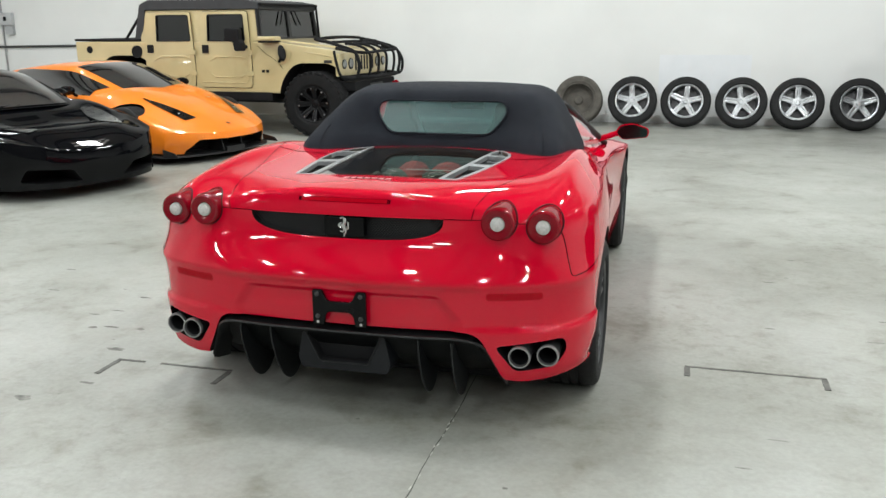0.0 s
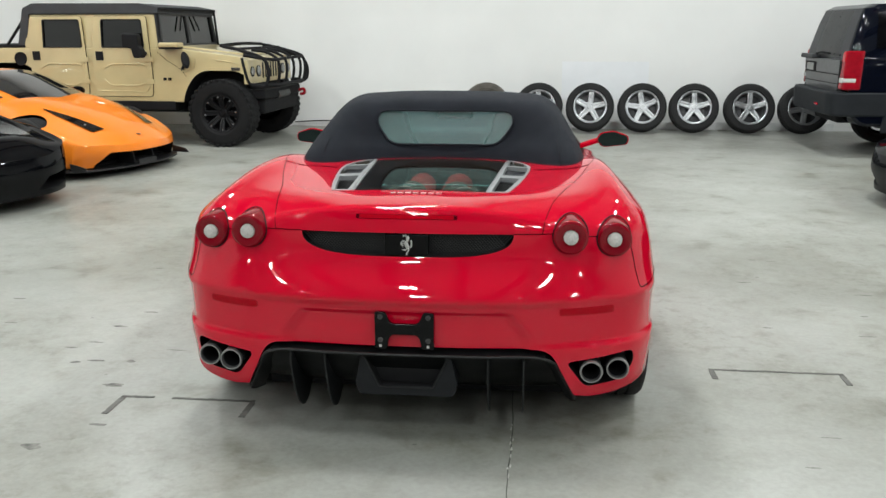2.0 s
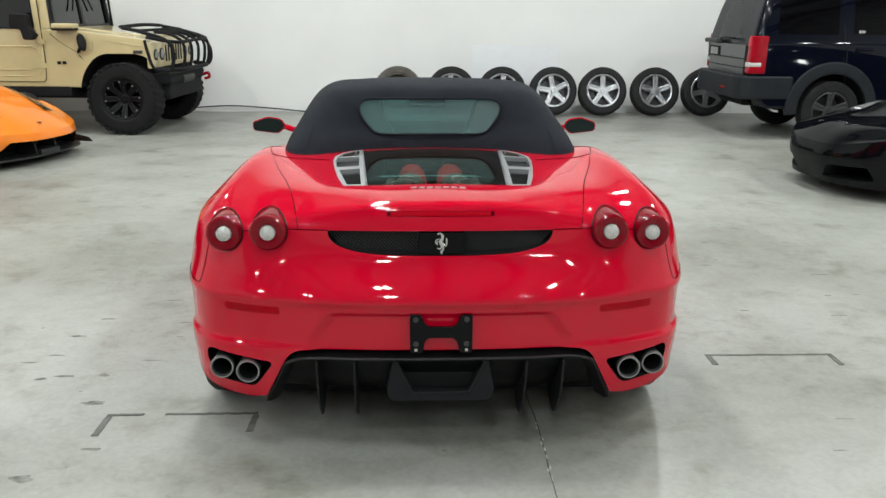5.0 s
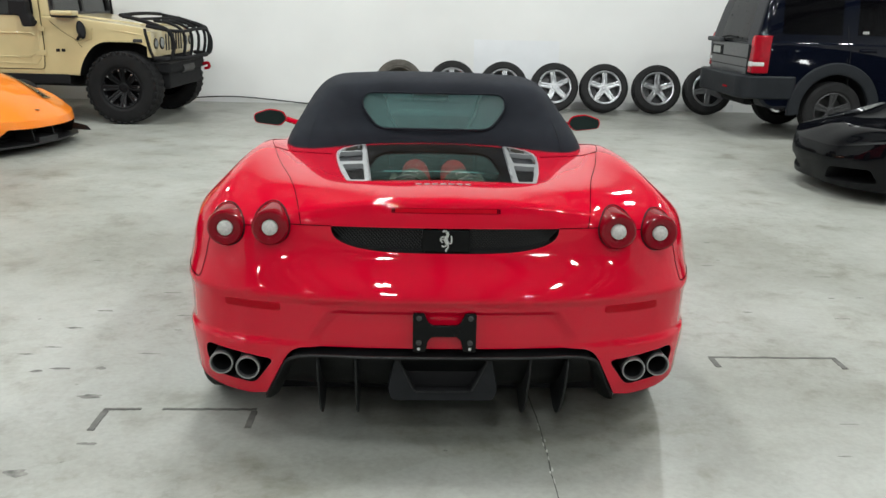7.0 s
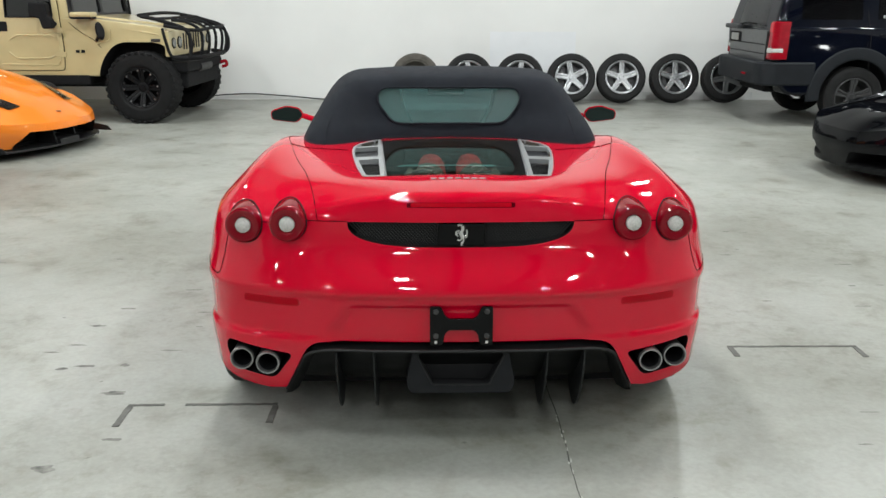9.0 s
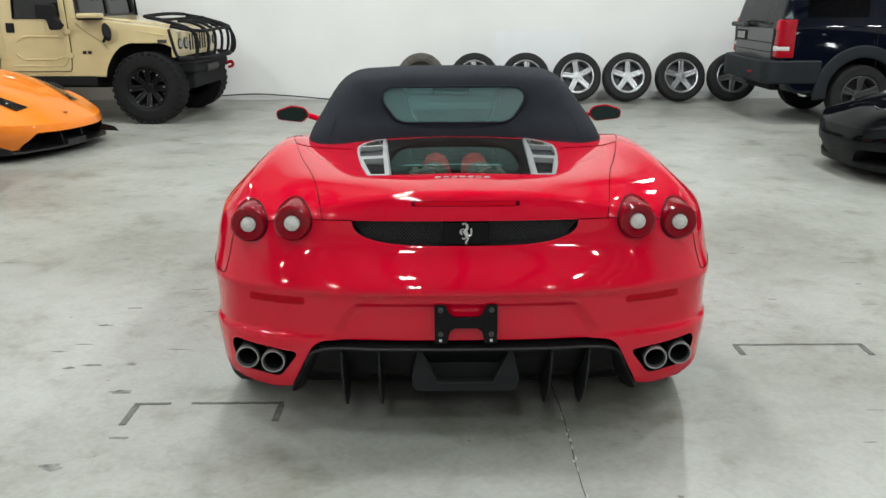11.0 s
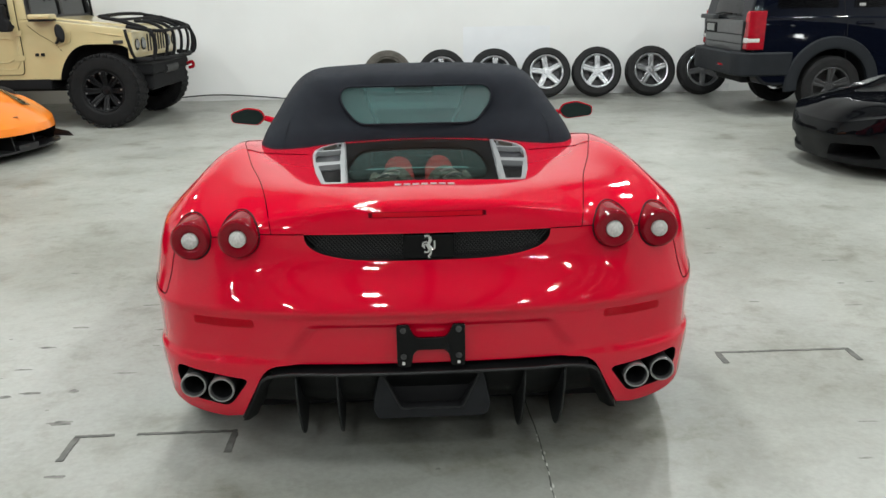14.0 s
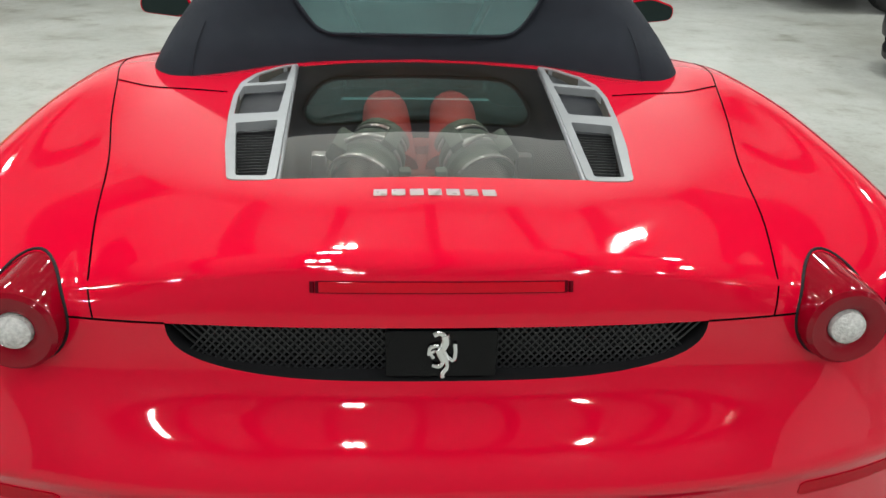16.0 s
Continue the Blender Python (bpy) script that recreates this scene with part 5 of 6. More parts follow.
part("tow_hook", tube([(0.62, 0.66, 0.72), (0.70, 0.66, 0.74), (0.71, 0.66, 0.68), (0.64, 0.66, 0.66)], 0.024, 8, smooth=12), LAMP_RED_BRIGHT, truck, "red tow hook")
part("axle", tube([(0, -0.9, 0.50), (0, 0.9, 0.50)], 0.06, 10), MATT_BLACK, truck)
BLACK_RIM = material("satin_black_alloy", (0.005, 0.005, 0.006), 0.45, metal=0.0, vary=0.1, spec=0.2)
for x in (0.0, -3.40):
    for sd in (-1, 1):
        w = put_wheel(truck, x, sd * 0.915, 0.49, 0.265, 0.34, BLACK_RIM, 8, 0.030, 0.045, 1, dish=0.5, tyre_mat=BLACK_RUBBER, blocks=32, brake=False, yaw=90 * sd)
        if sd < 0:
            for k in range(16):
                g = 2 * math.pi * (k + 0.25) / 16
                part("rivet", box(0.148, 0.158, -0.010, 0.010, 0.226, 0.248, 0.003), GREY_ALLOY if k % 2 else STEEL, w, at=pose(0, 0, 0, math.degrees(g), 0, 0))

# ---- the estate off-roader ----
suv = thing("sport_utility_car", "dark blue boxy off-roader with grey plastic bumper and arches", "car", pose(4.42, 9.69, 0))
W = 0.965
lower = prism(rounded([(0.06, 0.62), (0.02, 1.34), (4.6, 1.28), (4.75, 0.95), (4.7, 0.45), (0.25, 0.42)], 0.09), (-W, W), "y", 0.045, 3)
low = part("body", lower, [NAVY_PAINT, MATT_BLACK], suv)
cut(low, prism([(1.16 + 0.50 * math.cos(g), 0.42 + 0.50 * math.sin(g)) for g in np.linspace(0, 2 * math.pi, 40, endpoint=False)], (-1.2, -0.55), "y"),
    prism([(1.16 + 0.50 * math.cos(g), 0.42 + 0.50 * math.sin(g)) for g in np.linspace(0, 2 * math.pi, 40, endpoint=False)], (0.55, 1.2), "y"),
    prism([(4.0 + 0.48 * math.cos(g), 0.42 + 0.48 * math.sin(g)) for g in np.linspace(0, 2 * math.pi, 40, endpoint=False)], (-1.2, 1.2), "y"))
up = bmesh.new()
ring = []
for x0, x1, h, z in ((0.03, 3.6, 0.955, 1.27), (0.06, 3.25, 0.93, 1.45), (0.14, 2.95, 0.885, 1.76), (0.20, 2.8, 0.85, 1.93), (0.30, 2.7, 0.79, 1.985)):
    o = rounded([(x0, -h), (x1, -h), (x1, h), (x0, h)], 0.11, 6)
    ring.append([(a, b, z) for a, b in o])
vs = grid(up, np.array(ring), closed=True)
up.faces.new(vs[-1])
bmesh.ops.recalc_face_normals(up, faces=up.faces)
part("cabin", up, NAVY_PAINT, suv)
GLOSS_GLASS = material("black_window_glass", (0.004, 0.004, 0.005), 0.05, coat=0.8, vary=0.05, spec=0.8)
GLOSS_GLASS.node_tree.nodes["Principled BSDF"].inputs["IOR"].default_value = 1.75


def side_pane(x0, x1, z0=1.42, z1=1.88):
    bm = bmesh.new()
    rows = [[(x0 + (x1 - x0) * u, -float(np.interp(z, [1.27, 1.45, 1.76, 1.93], [0.955, 0.93, 0.885, 0.85])) - 0.004, z) for u in np.linspace(0, 1, 4)] for z in np.linspace(z0, z1, 6)]
    grid(bm, np.array(rows))
    bmesh.ops.solidify(bm, geom=bm.faces[:], thickness=-0.006)
    return bm


PRIVACY_GLASS = material("privacy_glass", (0.003, 0.003, 0.004), 0.06, coat=0.15, vary=0.05, spec=0.3)
part("side_window", side_pane(0.36, 1.17), PRIVACY_GLASS, suv, "dark privacy glass side window")
win = part("side_window", side_pane(1.38, 2.2), PRIVACY_GLASS, suv)
for k in range(3):
    part("sticker", box(1.44 + 0.03 * k, 1.46 + 0.03 * k, -0.951, -0.946, 1.44, 1.475), LAMP_WHITE, win)
part("pillar_trim", tube([(1.27, -0.966, 0.95), (1.27, -0.955, 1.27), (1.25, -0.93, 1.46), (1.22, -0.865, 1.76)], 0.006, 6), MATT_BLACK, suv)
part("door_gap", tube([(1.32, -0.967, 0.75), (1.30, -0.967, 1.26)], 0.005, 6), MATT_BLACK, suv)
part("door_handle", box(1.42, 1.66, -0.985, -0.955, 1.20, 1.245, 0.012), NAVY_PAINT, suv)
# tail: tailgate glass, lower gate, lamps, bumper
gate = bmesh.new()
rows = [[(float(np.interp(z, [1.27, 1.45, 1.76, 1.93], [0.03, 0.06, 0.14, 0.20])) - 0.006 + 0.03 * (abs(u) ** 4), u * float(np.interp(z, [1.27, 1.93], [0.80, 0.72])), z) for u in np.linspace(-1, 1, 11)] for z in np.linspace(1.26, 1.92, 8)]
grid(gate, np.array(rows))
bmesh.ops.solidify(gate, geom=gate.faces[:], thickness=0.008)
GATE_GREY = material("dull_grey_glass", (0.020, 0.022, 0.025), 0.3, coat=0.35, vary=0.1)
part("rear_window", gate, GATE_GREY, suv, "grey reflecting rear window")
g = part("tailgate", prism(rounded([(-0.72, 0.84), (0.72, 0.84), (0.74, 1.27), (-0.74, 1.27)], 0.03), (-0.010, 0.06), "x", 0.01), material("grey_tailgate", (0.018, 0.019, 0.021), 0.4, coat=0.5, vary=0.1), suv, "dark grey tailgate")
part("gate_step", box(-0.018, -0.004, -0.72, 0.72, 1.075, 1.088), MATT_BLACK, g)
part("gate_step", box(-0.018, -0.004, -0.72, 0.72, 0.955, 0.965), MATT_BLACK, g)
part("gate_handle", box(-0.09, 0.0, 0.22, 0.78, 1.265, 1.33, 0.02), GREY_PLASTIC, g)
part("plate_recess", box(-0.02, 0.0, 0.26, 0.72, 1.08, 1.22, 0.008), MATT_BLACK, g)
part("number_plate", box(-0.028, -0.018, 0.34, 0.64, 1.10, 1.20, 0.003), material("plate_grey", (0.3, 0.31, 0.3), 0.5), g, "blank grey number plate")
part("wiper", tube([(-0.02, 0.30, 1.33), (-0.03, 0.0, 1.36), (-0.03, -0.35, 1.35)], 0.012), MATT_BLACK, g)
for s in (-1, 1):
    lx = 0.0 if s < 0 else 0.07

    def leaning(outline, x0, x1, bevel):
        lens = prism(rounded(outline, 0.02), (x0, x1), "x", bevel, 3)
        for v in lens.verts:      # the tail leans forward
            v.co.x += 0.055 * (v.co.z - 0.895)
        return lens
    lamp = part("tail_lamp", leaning([(s * 0.82, 0.895), (s * 0.985, 0.895), (s * 0.962, 1.395), (s * 0.84, 1.395)], lx - 0.034, 0.20, 0.022), LAMP_RED_BRIGHT, suv, "tall bright red tail lamp")
    part("reverse_lens", leaning([(s * 0.835, 0.985), (s * 0.984, 0.985), (s * 0.981, 1.050), (s * 0.835, 1.050)], lx - 0.041, 0.13, 0.008), LAMP_WHITE, lamp, "clear reversing lens")
    part("lens_divider", leaning([(s * 0.83, 1.06), (s * 0.979, 1.06), (s * 0.978, 1.072), (s * 0.83, 1.072)], lx - 0.037, 0.19, 0.002), LAMP_RED, lamp)
    part("upper_lens", leaning([(s * 0.835, 1.25), (s * 0.962, 1.25), (s * 0.955, 1.375), (s * 0.85, 1.375)], lx - 0.040, 0.16, 0.010), LAMP_DEEP, lamp)
bump = prism(rounded([(-0.14, -0.76), (-0.14, 0.76), (-0.10, 0.92), (0.02, 0.99), (0.62, 0.985), (0.62, -0.985), (0.02, -0.99), (-0.10, -0.92)], 0.07), (0.55, 0.865), "z", 0.03, 3)
b = part("rear_bumper", bump, [DARK_TRIM, MATT_BLACK], suv, "dark grey plastic rear bumper")
cut(b, prism([(1.16 + 0.62 * math.cos(g), 0.42 + 0.56 * math.sin(g)) for g in np.linspace(0, 2 * math.pi, 40, endpoint=False)], (-1.2, 1.2), "y"))
part("bumper_reflector", box(-0.148, -0.135, -0.42, -0.26, 0.66, 0.69, 0.004), LAMP_RED_BRIGHT, b)
part("tow_cover", box(0.10, 0.5, -0.5, 0.5, 0.42, 0.60, 0.04), MATT_BLACK, suv)
for x in (1.16, 4.0):
    for s in (-1, 1):
        bm = bmesh.new()
        rows = []
        for g in np.linspace(-0.12, math.pi + 0.12, 30):
            c, q = math.cos(g), math.sin(g)
            rows.append([(x + r * c, s * y, 0.42 + r * q) for r, y in ((0.48, 0.93), (0.48, 1.0), (0.51, 1.014), (0.625, 1.0), (0.645, 0.955))])
        grid(bm, np.array(rows))
        bmesh.ops.recalc_face_normals(bm, faces=bm.faces)
        part("arch_flare", bm, DARK_TRIM, suv, "grey plastic wheel arch trim")
        put_wheel(suv, x, s * 0.855, 0.40, 0.25, 0.26, GREY_ALLOY, 5, 0.03, 0.055, 1, yaw=90 * s)


# ---- wedge-shaped sports cars: x ahead of the nose, y to the left ----
def wedge_car(label, paint, at, splitter, mirror_paint, lamps, rounder=False, lamp_mat=None):
    car = thing("sports_car", label, "car", at)
    spine = [(0.0, 0, 0.345), (-0.35, 0, 0.515), (-0.8, 0, 0.69), (-1.25, 0, 0.815), (-2.2, 0, 0.88), (-3.2, 0, 0.95), (-4.0, 0, 0.95), (-4.26, 0, 0.86)]
    bonnet = [(-0.03, 0.38, 0.35), (-0.38, 0.42, 0.510), (-0.8, 0.50, 0.675), (-1.25, 0.58, 0.80), (-2.2, 0.62, 0.86), (-3.2, 0.62, 0.91), (-4.0, 0.6, 0.90), (-4.25, 0.6, 0.83)]
    wing = [(-0.20, 0.70, 0.375), (-0.5, 0.76, 0.50), (-0.9, 0.80, 0.645), (-1.3, 0.80, 0.735), (-2.2, 0.84, 0.78), (-3.2, 0.88, 0.86), (-4.0, 0.85, 0.86), (-4.2, 0.8, 0.80)]
    waist = [(-0.34, 0.85, 0.365), (-0.58, 0.905, 0.50), (-0.95, 0.94, 0.60), (-1.35, 0.935, 0.58), (-2.2, 0.91, 0.57), (-3.2, 0.955, 0.62), (-4.0, 0.93, 0.65), (-4.15, 0.88, 0.6)]
    sill = [(-0.36, 0.87, 0.26), (-0.6, 0.92, 0.28), (-0.95, 0.95, 0.32), (-1.35, 0.94, 0.32), (-2.2, 0.90, 0.32), (-3.2, 0.955, 0.34), (-4.0, 0.92, 0.36), (-4.13, 0.88, 0.4)]
    hem = [(-0.36, 0.85, 0.13), (-0.6, 0.90, 0.13), (-0.95, 0.93, 0.13), (-1.35, 0.92, 0.12), (-2.2, 0.88, 0.12), (-3.2, 0.93, 0.14), (-4.0, 0.90, 0.18), (-4.12, 0.86, 0.22)]
    body_lines = [spine, bonnet, wing, waist, sill, hem]
    if not rounder:   # a fuller bonnet between the wings
        for k, dz in ((0, 0.045), (1, 0.034)):
            body_lines[k] = [(x, y, z + dz * float(np.interp(-x, [0.0, 0.4, 0.9, 1.3, 2.2], [0.2, 0.9, 1.0, 0.6, 0.0]))) for x, y, z in body_lines[k]]
    if rounder:   # a rounder nose: bonnet lower, wings fuller
        for k, dz in ((0, -0.03), (1, -0.02), (2, 0.07), (3, 0.08)):
            body_lines[k] = [(x + (0.05 if k < 3 else 0), y, z + dz * min(1, -x * 1.2 + 0.2) * (1 if x > -2 else 0) + (0.15 if x > -0.4 else 0.05 if x > -0.7 else 0)) for x, y, z in body_lines[k]]
    bm = bmesh.new()
    skin_pts = lofted(body_lines, 50, 36)
    grid(bm, skin_pts)
    edge = skin_pts[0]
    rows = [edge]
    for t in (0.2, 0.4, 0.6, 0.8, 1.0):
        low = edge.copy()
        k = np.clip(1 - edge[:, 1] / 0.87, 0, 1)
        low[:, 2] = np.minimum(edge[:, 2], edge[:, 2] + (0.12 - edge[:, 2]) * t)
        low[:, 0] = edge[:, 0] + 0.05 * math.sin(math.pi * min(t * 1.2, 1)) * k ** 0.3 - 0.04 * t * k ** 0.3
        rows.append(low)
    grid(bm, np.array(rows))
    bmesh.ops.remove_doubles(bm, verts=bm.verts, dist=0.002)
    # tail end
    tail = skin_pts[-1]
    low = tail.copy()
    low[:, 2] = 0.22
    grid(bm, np.array([tail, (tail + low) / 2, low]))
    for v in bm.verts:
        v.co.y = -v.co.y
    bmesh.ops.remove_doubles(bm, verts=bm.verts, dist=0.002)
    made = bmesh.ops.duplicate(bm, geom=bm.verts[:] + bm.edges[:] + bm.faces[:])["geom"]
    for g in made:
        if isinstance(g, bmesh.types.BMVert):
            g.co.y = -g.co.y
    bmesh.ops.remove_doubles(bm, verts=bm.verts, dist=0.002)
    bmesh.ops.holes_fill(bm, edges=[e for e in bm.edges if e.is_boundary])
    bmesh.ops.recalc_face_normals(bm, faces=bm.faces)
    shell = part("body", bm, [paint, MATT_BLACK], car, sharp=32)
    tree = tree_of(shell)
    cutters = []
    for x in (-1.0, -3.55):
        ring = [(x + 0.365 * math.cos(g), 0.335 + 0.365 * math.sin(g)) for g in np.linspace(0, 2 * math.pi, 40, endpoint=False)]
        cutters += [prism(ring, (0.62, 1.2), "y"), prism(ring, (-1.2, -0.62), "y")]
    if rounder or not splitter:
        for s in (-1, 1):
            cutters.append(prism(rounded([(s * 0.22, 0.17), (s * 0.56, 0.17), (s * 0.74, 0.20), (s * 0.70, 0.32), (s * 0.34, 0.30)], 0.03), (-0.42, 0.4), "x"))
    else:
        cutters.append(prism(rounded([(-0.62, 0.06), (0.62, 0.06), (0.70, 0.13), (0.56, 0.285), (0.15, 0.275), (-0.15, 0.275), (-0.56, 0.285), (-0.70, 0.13)], 0.02), (-0.40, 0.4), "x"))
    cut(shell, *cutters, sharp=32)
    for s in (-1, 1) if splitter else ():      # upright blade between the two halves of the mouth
        part("intake_blade", prism(rounded([(-0.30, 0.10), (-0.06, 0.10), (-0.10, 0.26), (-0.32, 0.27)], 0.02), (s * 0.17 - 0.008, s * 0.17 + 0.008), "y", 0.003), BLACK_PLASTIC, shell)
    can = [
        [(-1.16, 0, 0.80), (-1.6, 0, 0.98), (-2.1, 0, 1.145), (-2.6, 0, 1.165), (-3.2, 0, 1.12), (-4.1, 0, 0.985)],
        [(-1.20, 0.36, 0.795), (-1.63, 0.34, 0.975), (-2.12, 0.32, 1.138), (-2.6, 0.31, 1.157), (-3.2, 0.32, 1.11), (-4.1, 0.36, 0.98)],
        [(-1.34, 0.66, 0.785), (-1.75, 0.62, 0.94), (-2.17, 0.555, 1.09), (-2.6, 0.53, 1.11), (-3.2, 0.53, 1.075), (-4.1, 0.52, 0.96)],
        [(-1.46, 0.76, 0.765), (-1.80, 0.73, 0.88), (-2.2, 0.66, 1.00), (-2.6, 0.64, 1.02), (-3.2, 0.62, 1.01), (-4.1, 0.58, 0.94)],
        [(-1.50, 0.80, 0.745), (-1.80, 0.815, 0.75), (-2.2, 0.825, 0.755), (-2.6, 0.83, 0.77), (-3.2, 0.76, 0.85), (-4.1, 0.64, 0.90)]]
    c = lofted(can, 41, 41)
    bm = bmesh.new()
    grid(bm, c)
    made = bmesh.ops.duplicate(bm, geom=bm.verts[:] + bm.edges[:] + bm.faces[:])["geom"]
    for g in made:
        if isinstance(g, bmesh.types.BMVert):
            g.co.y = -g.co.y
    bmesh.ops.remove_doubles(bm, verts=bm.verts, dist=0.002)
    bmesh.ops.recalc_face_normals(bm, faces=bm.faces)
    part("roof", bm, paint, car, sharp=40)

    def pane(name, u0, u1, v0, v1, both, slope=0.0, lab=""):
        for s in (-1, 1) if both else (1,):
            b2 = bmesh.new()
            sub = []
            for i in np.linspace(u0, u1, 14):
                row = []
                for j in np.linspace(v0, v1, 12):
                    ii = min(max(i + slope * (j - v0) / (v1 - v0), 0), 40)
                    a, b3 = int(min(ii, 39)), int(min(abs(j), 39))
                    fa, fb = ii - a, abs(j) - b3
                    p = (c[a, b3] * (1 - fa) * (1 - fb) + c[a + 1, b3] * fa * (1 - fb) + c[a, b3 + 1] * (1 - fa) * fb + c[a + 1, b3 + 1] * fa * fb)
                    q = p.copy()
                    q[2] += 0.005
                    q[1] += 0.004 if j > 24 else 0
                    q[0] += 0.003
                    if j < 0:
                        q[1] = -q[1]
                    q[1] *= s
                    row.append(tuple(q))
                sub.append(row)
            grid(b2, np.array(sub))
            bmesh.ops.recalc_face_normals(b2, faces=b2.faces)
            part(name, b2, GLOSS_GLASS, car, lab)
    pane("windscreen", 0.6, 14.5, -20.5, 20.5, False, 0, "dark raked windscreen")
    pane("side_window", 3.4, 31.0, 25.0, 39.2, True, 0, "dark side window")
    for x in (-1.0, -3.55):
        for s in (-1, 1):
            put_wheel(car, x, s * 0.80, 0.335, 0.235, 0.26, BLACK_RIM, 5, 0.03, 0.06, 1, yaw=90 * s)
    # lamps laid into the nose, mirrors, wipers, splitter
    for s in (-1, 1):
        out = []
        for x, y in lamps:
            p = onto(tree, (x, s * y, 2), (0, 0, -1), 0.012)
            out.append(p)
        b2 = bmesh.new()
        n = len(out) // 2
        inner, outer = out[:n], out[n:]
        grid(b2, np.array([[tuple(p) for p in inner], [tuple(p) for p in outer]]))
        bmesh.ops.solidify(b2, geom=b2.faces[:], thickness=0.004)
        hl = part("headlamp", b2, lamp_mat or GLOSS_GLASS, car, "slim dark headlamp" if splitter else "large clear headlamp")
        for k, (fx, r) in enumerate(((0.25, 0.020), (0.5, 0.018), (0.85, 0.012)) if splitter else ()):
            a = inner[0].lerp(inner[-1], fx).lerp(outer[0].lerp(outer[-1], fx), 0.5)
            b3 = bmesh.new()
            bmesh.ops.create_uvsphere(b3, u_segments=14, v_segments=8, radius=r)
            bmesh.ops.scale(b3, vec=(1, 1, 0.4), verts=b3.verts)
            part("lamp_lens", b3, LAMP_WHITE, hl, at=Matrix.Translation(a))
        mm = bmesh.new()
        bmesh.ops.create_uvsphere(mm, u_segments=18, v_segments=12, radius=0.1)
        bmesh.ops.scale(mm, vec=(0.62, 1.25, 0.62), verts=mm.verts)
        mi = part("door_mirror", mm, mirror_paint, car, "glossy black door mirror", pose(-1.90 if splitter else -2.2, s * 0.97, 0.845))
        part("mirror_arm", tube([(0, -s * 0.17, -0.09), (0, -s * 0.06, -0.02)], 0.02), mirror_paint, mi)
        part("wiper", tube([(-1.22, s * 0.10 - 0.2, 0.822), (-1.30, s * 0.10 + 0.15, 0.845)], 0.010), MATT_BLACK, car)
    # emblem spot
    p = onto(tree, (-0.14, 0, 2), (0, 0, -1), 0.002)
    if not rounder:
        part("emblem", lathe([(0.0, 0.004), (0.028, 0.003), (0.032, 0.0)], "z", 16), CHROME if paint is BLACK_PAINT else DARK_METAL, car, at=Matrix.Translation(p))
    if splitter:
        sp = part("splitter", prism(rounded([(-0.02, -0.30), (-0.02, 0.30), (-0.15, 0.72), (-0.32, 0.93), (-0.60, 0.95), (-0.60, -0.95), (-0.32, -0.93), (-0.15, -0.72)], 0.05), (0.085, 0.105), "z", 0.004), BLACK_PLASTIC, car, "black front splitter")
        for s in (-1, 1):
            part("winglet", prism([(-0.10, 0.10), (-0.36, 0.10), (-0.36, 0.19), (-0.16, 0.155)], (s * 0.89, s * 0.90), "y", 0.002), BLACK_PLASTIC, sp)
        part("chin", box(-0.30, -0.02, -0.16, 0.16, 0.10, 0.16, 0.01), BLACK_PLASTIC, sp)
    part("undertray", box(-4.0, -0.35, -0.7, 0.7, 0.09, 0.14, 0.01), MATT_BLACK, car)
    return car


SLIM = [(-0.32, 0.36), (-0.52, 0.43), (-0.72, 0.50), (-0.96, 0.575), (-0.34, 0.52), (-0.57, 0.565), (-0.79, 0.595), (-0.97, 0.59)]
WIDE = [(-0.36, 0.40), (-0.60, 0.42), (-0.85, 0.46), (-1.10, 0.53), (-0.34, 0.52), (-0.58, 0.62), (-0.83, 0.68), (-1.08, 0.66)]
LONG = [(-0.36, 0.56), (-0.60, 0.62), (-0.85, 0.66), (-1.10, 0.72), (-0.34, 0.68), (-0.56, 0.76), (-0.84, 0.78), (-1.08, 0.765)]
wedge_car("glossy orange wedge-shaped sports car with black splitter", ORANGE, pose(-4.24, 6.80, 0, 0, 0, -14) @ Matrix.Scale(1.02, 4), True, BLACK_PAINT, SLIM)
wedge_car("glossy black wedge-shaped sports car with dark windscreen", BLACK_PAINT, pose(-4.36, 4.24, 0, 0, 0, -19) @ Matrix.Scale(1.02, 4), False, BLACK_PAINT, WIDE, True, LAMP_COVER)
dark = wedge_car("glossy black low sports car showing its nose", BLACK_PAINT, pose(3.85, 5.35, 0, 0, 0, 184), False, BLACK_PAINT, LONG, True, LAMP_COVER)

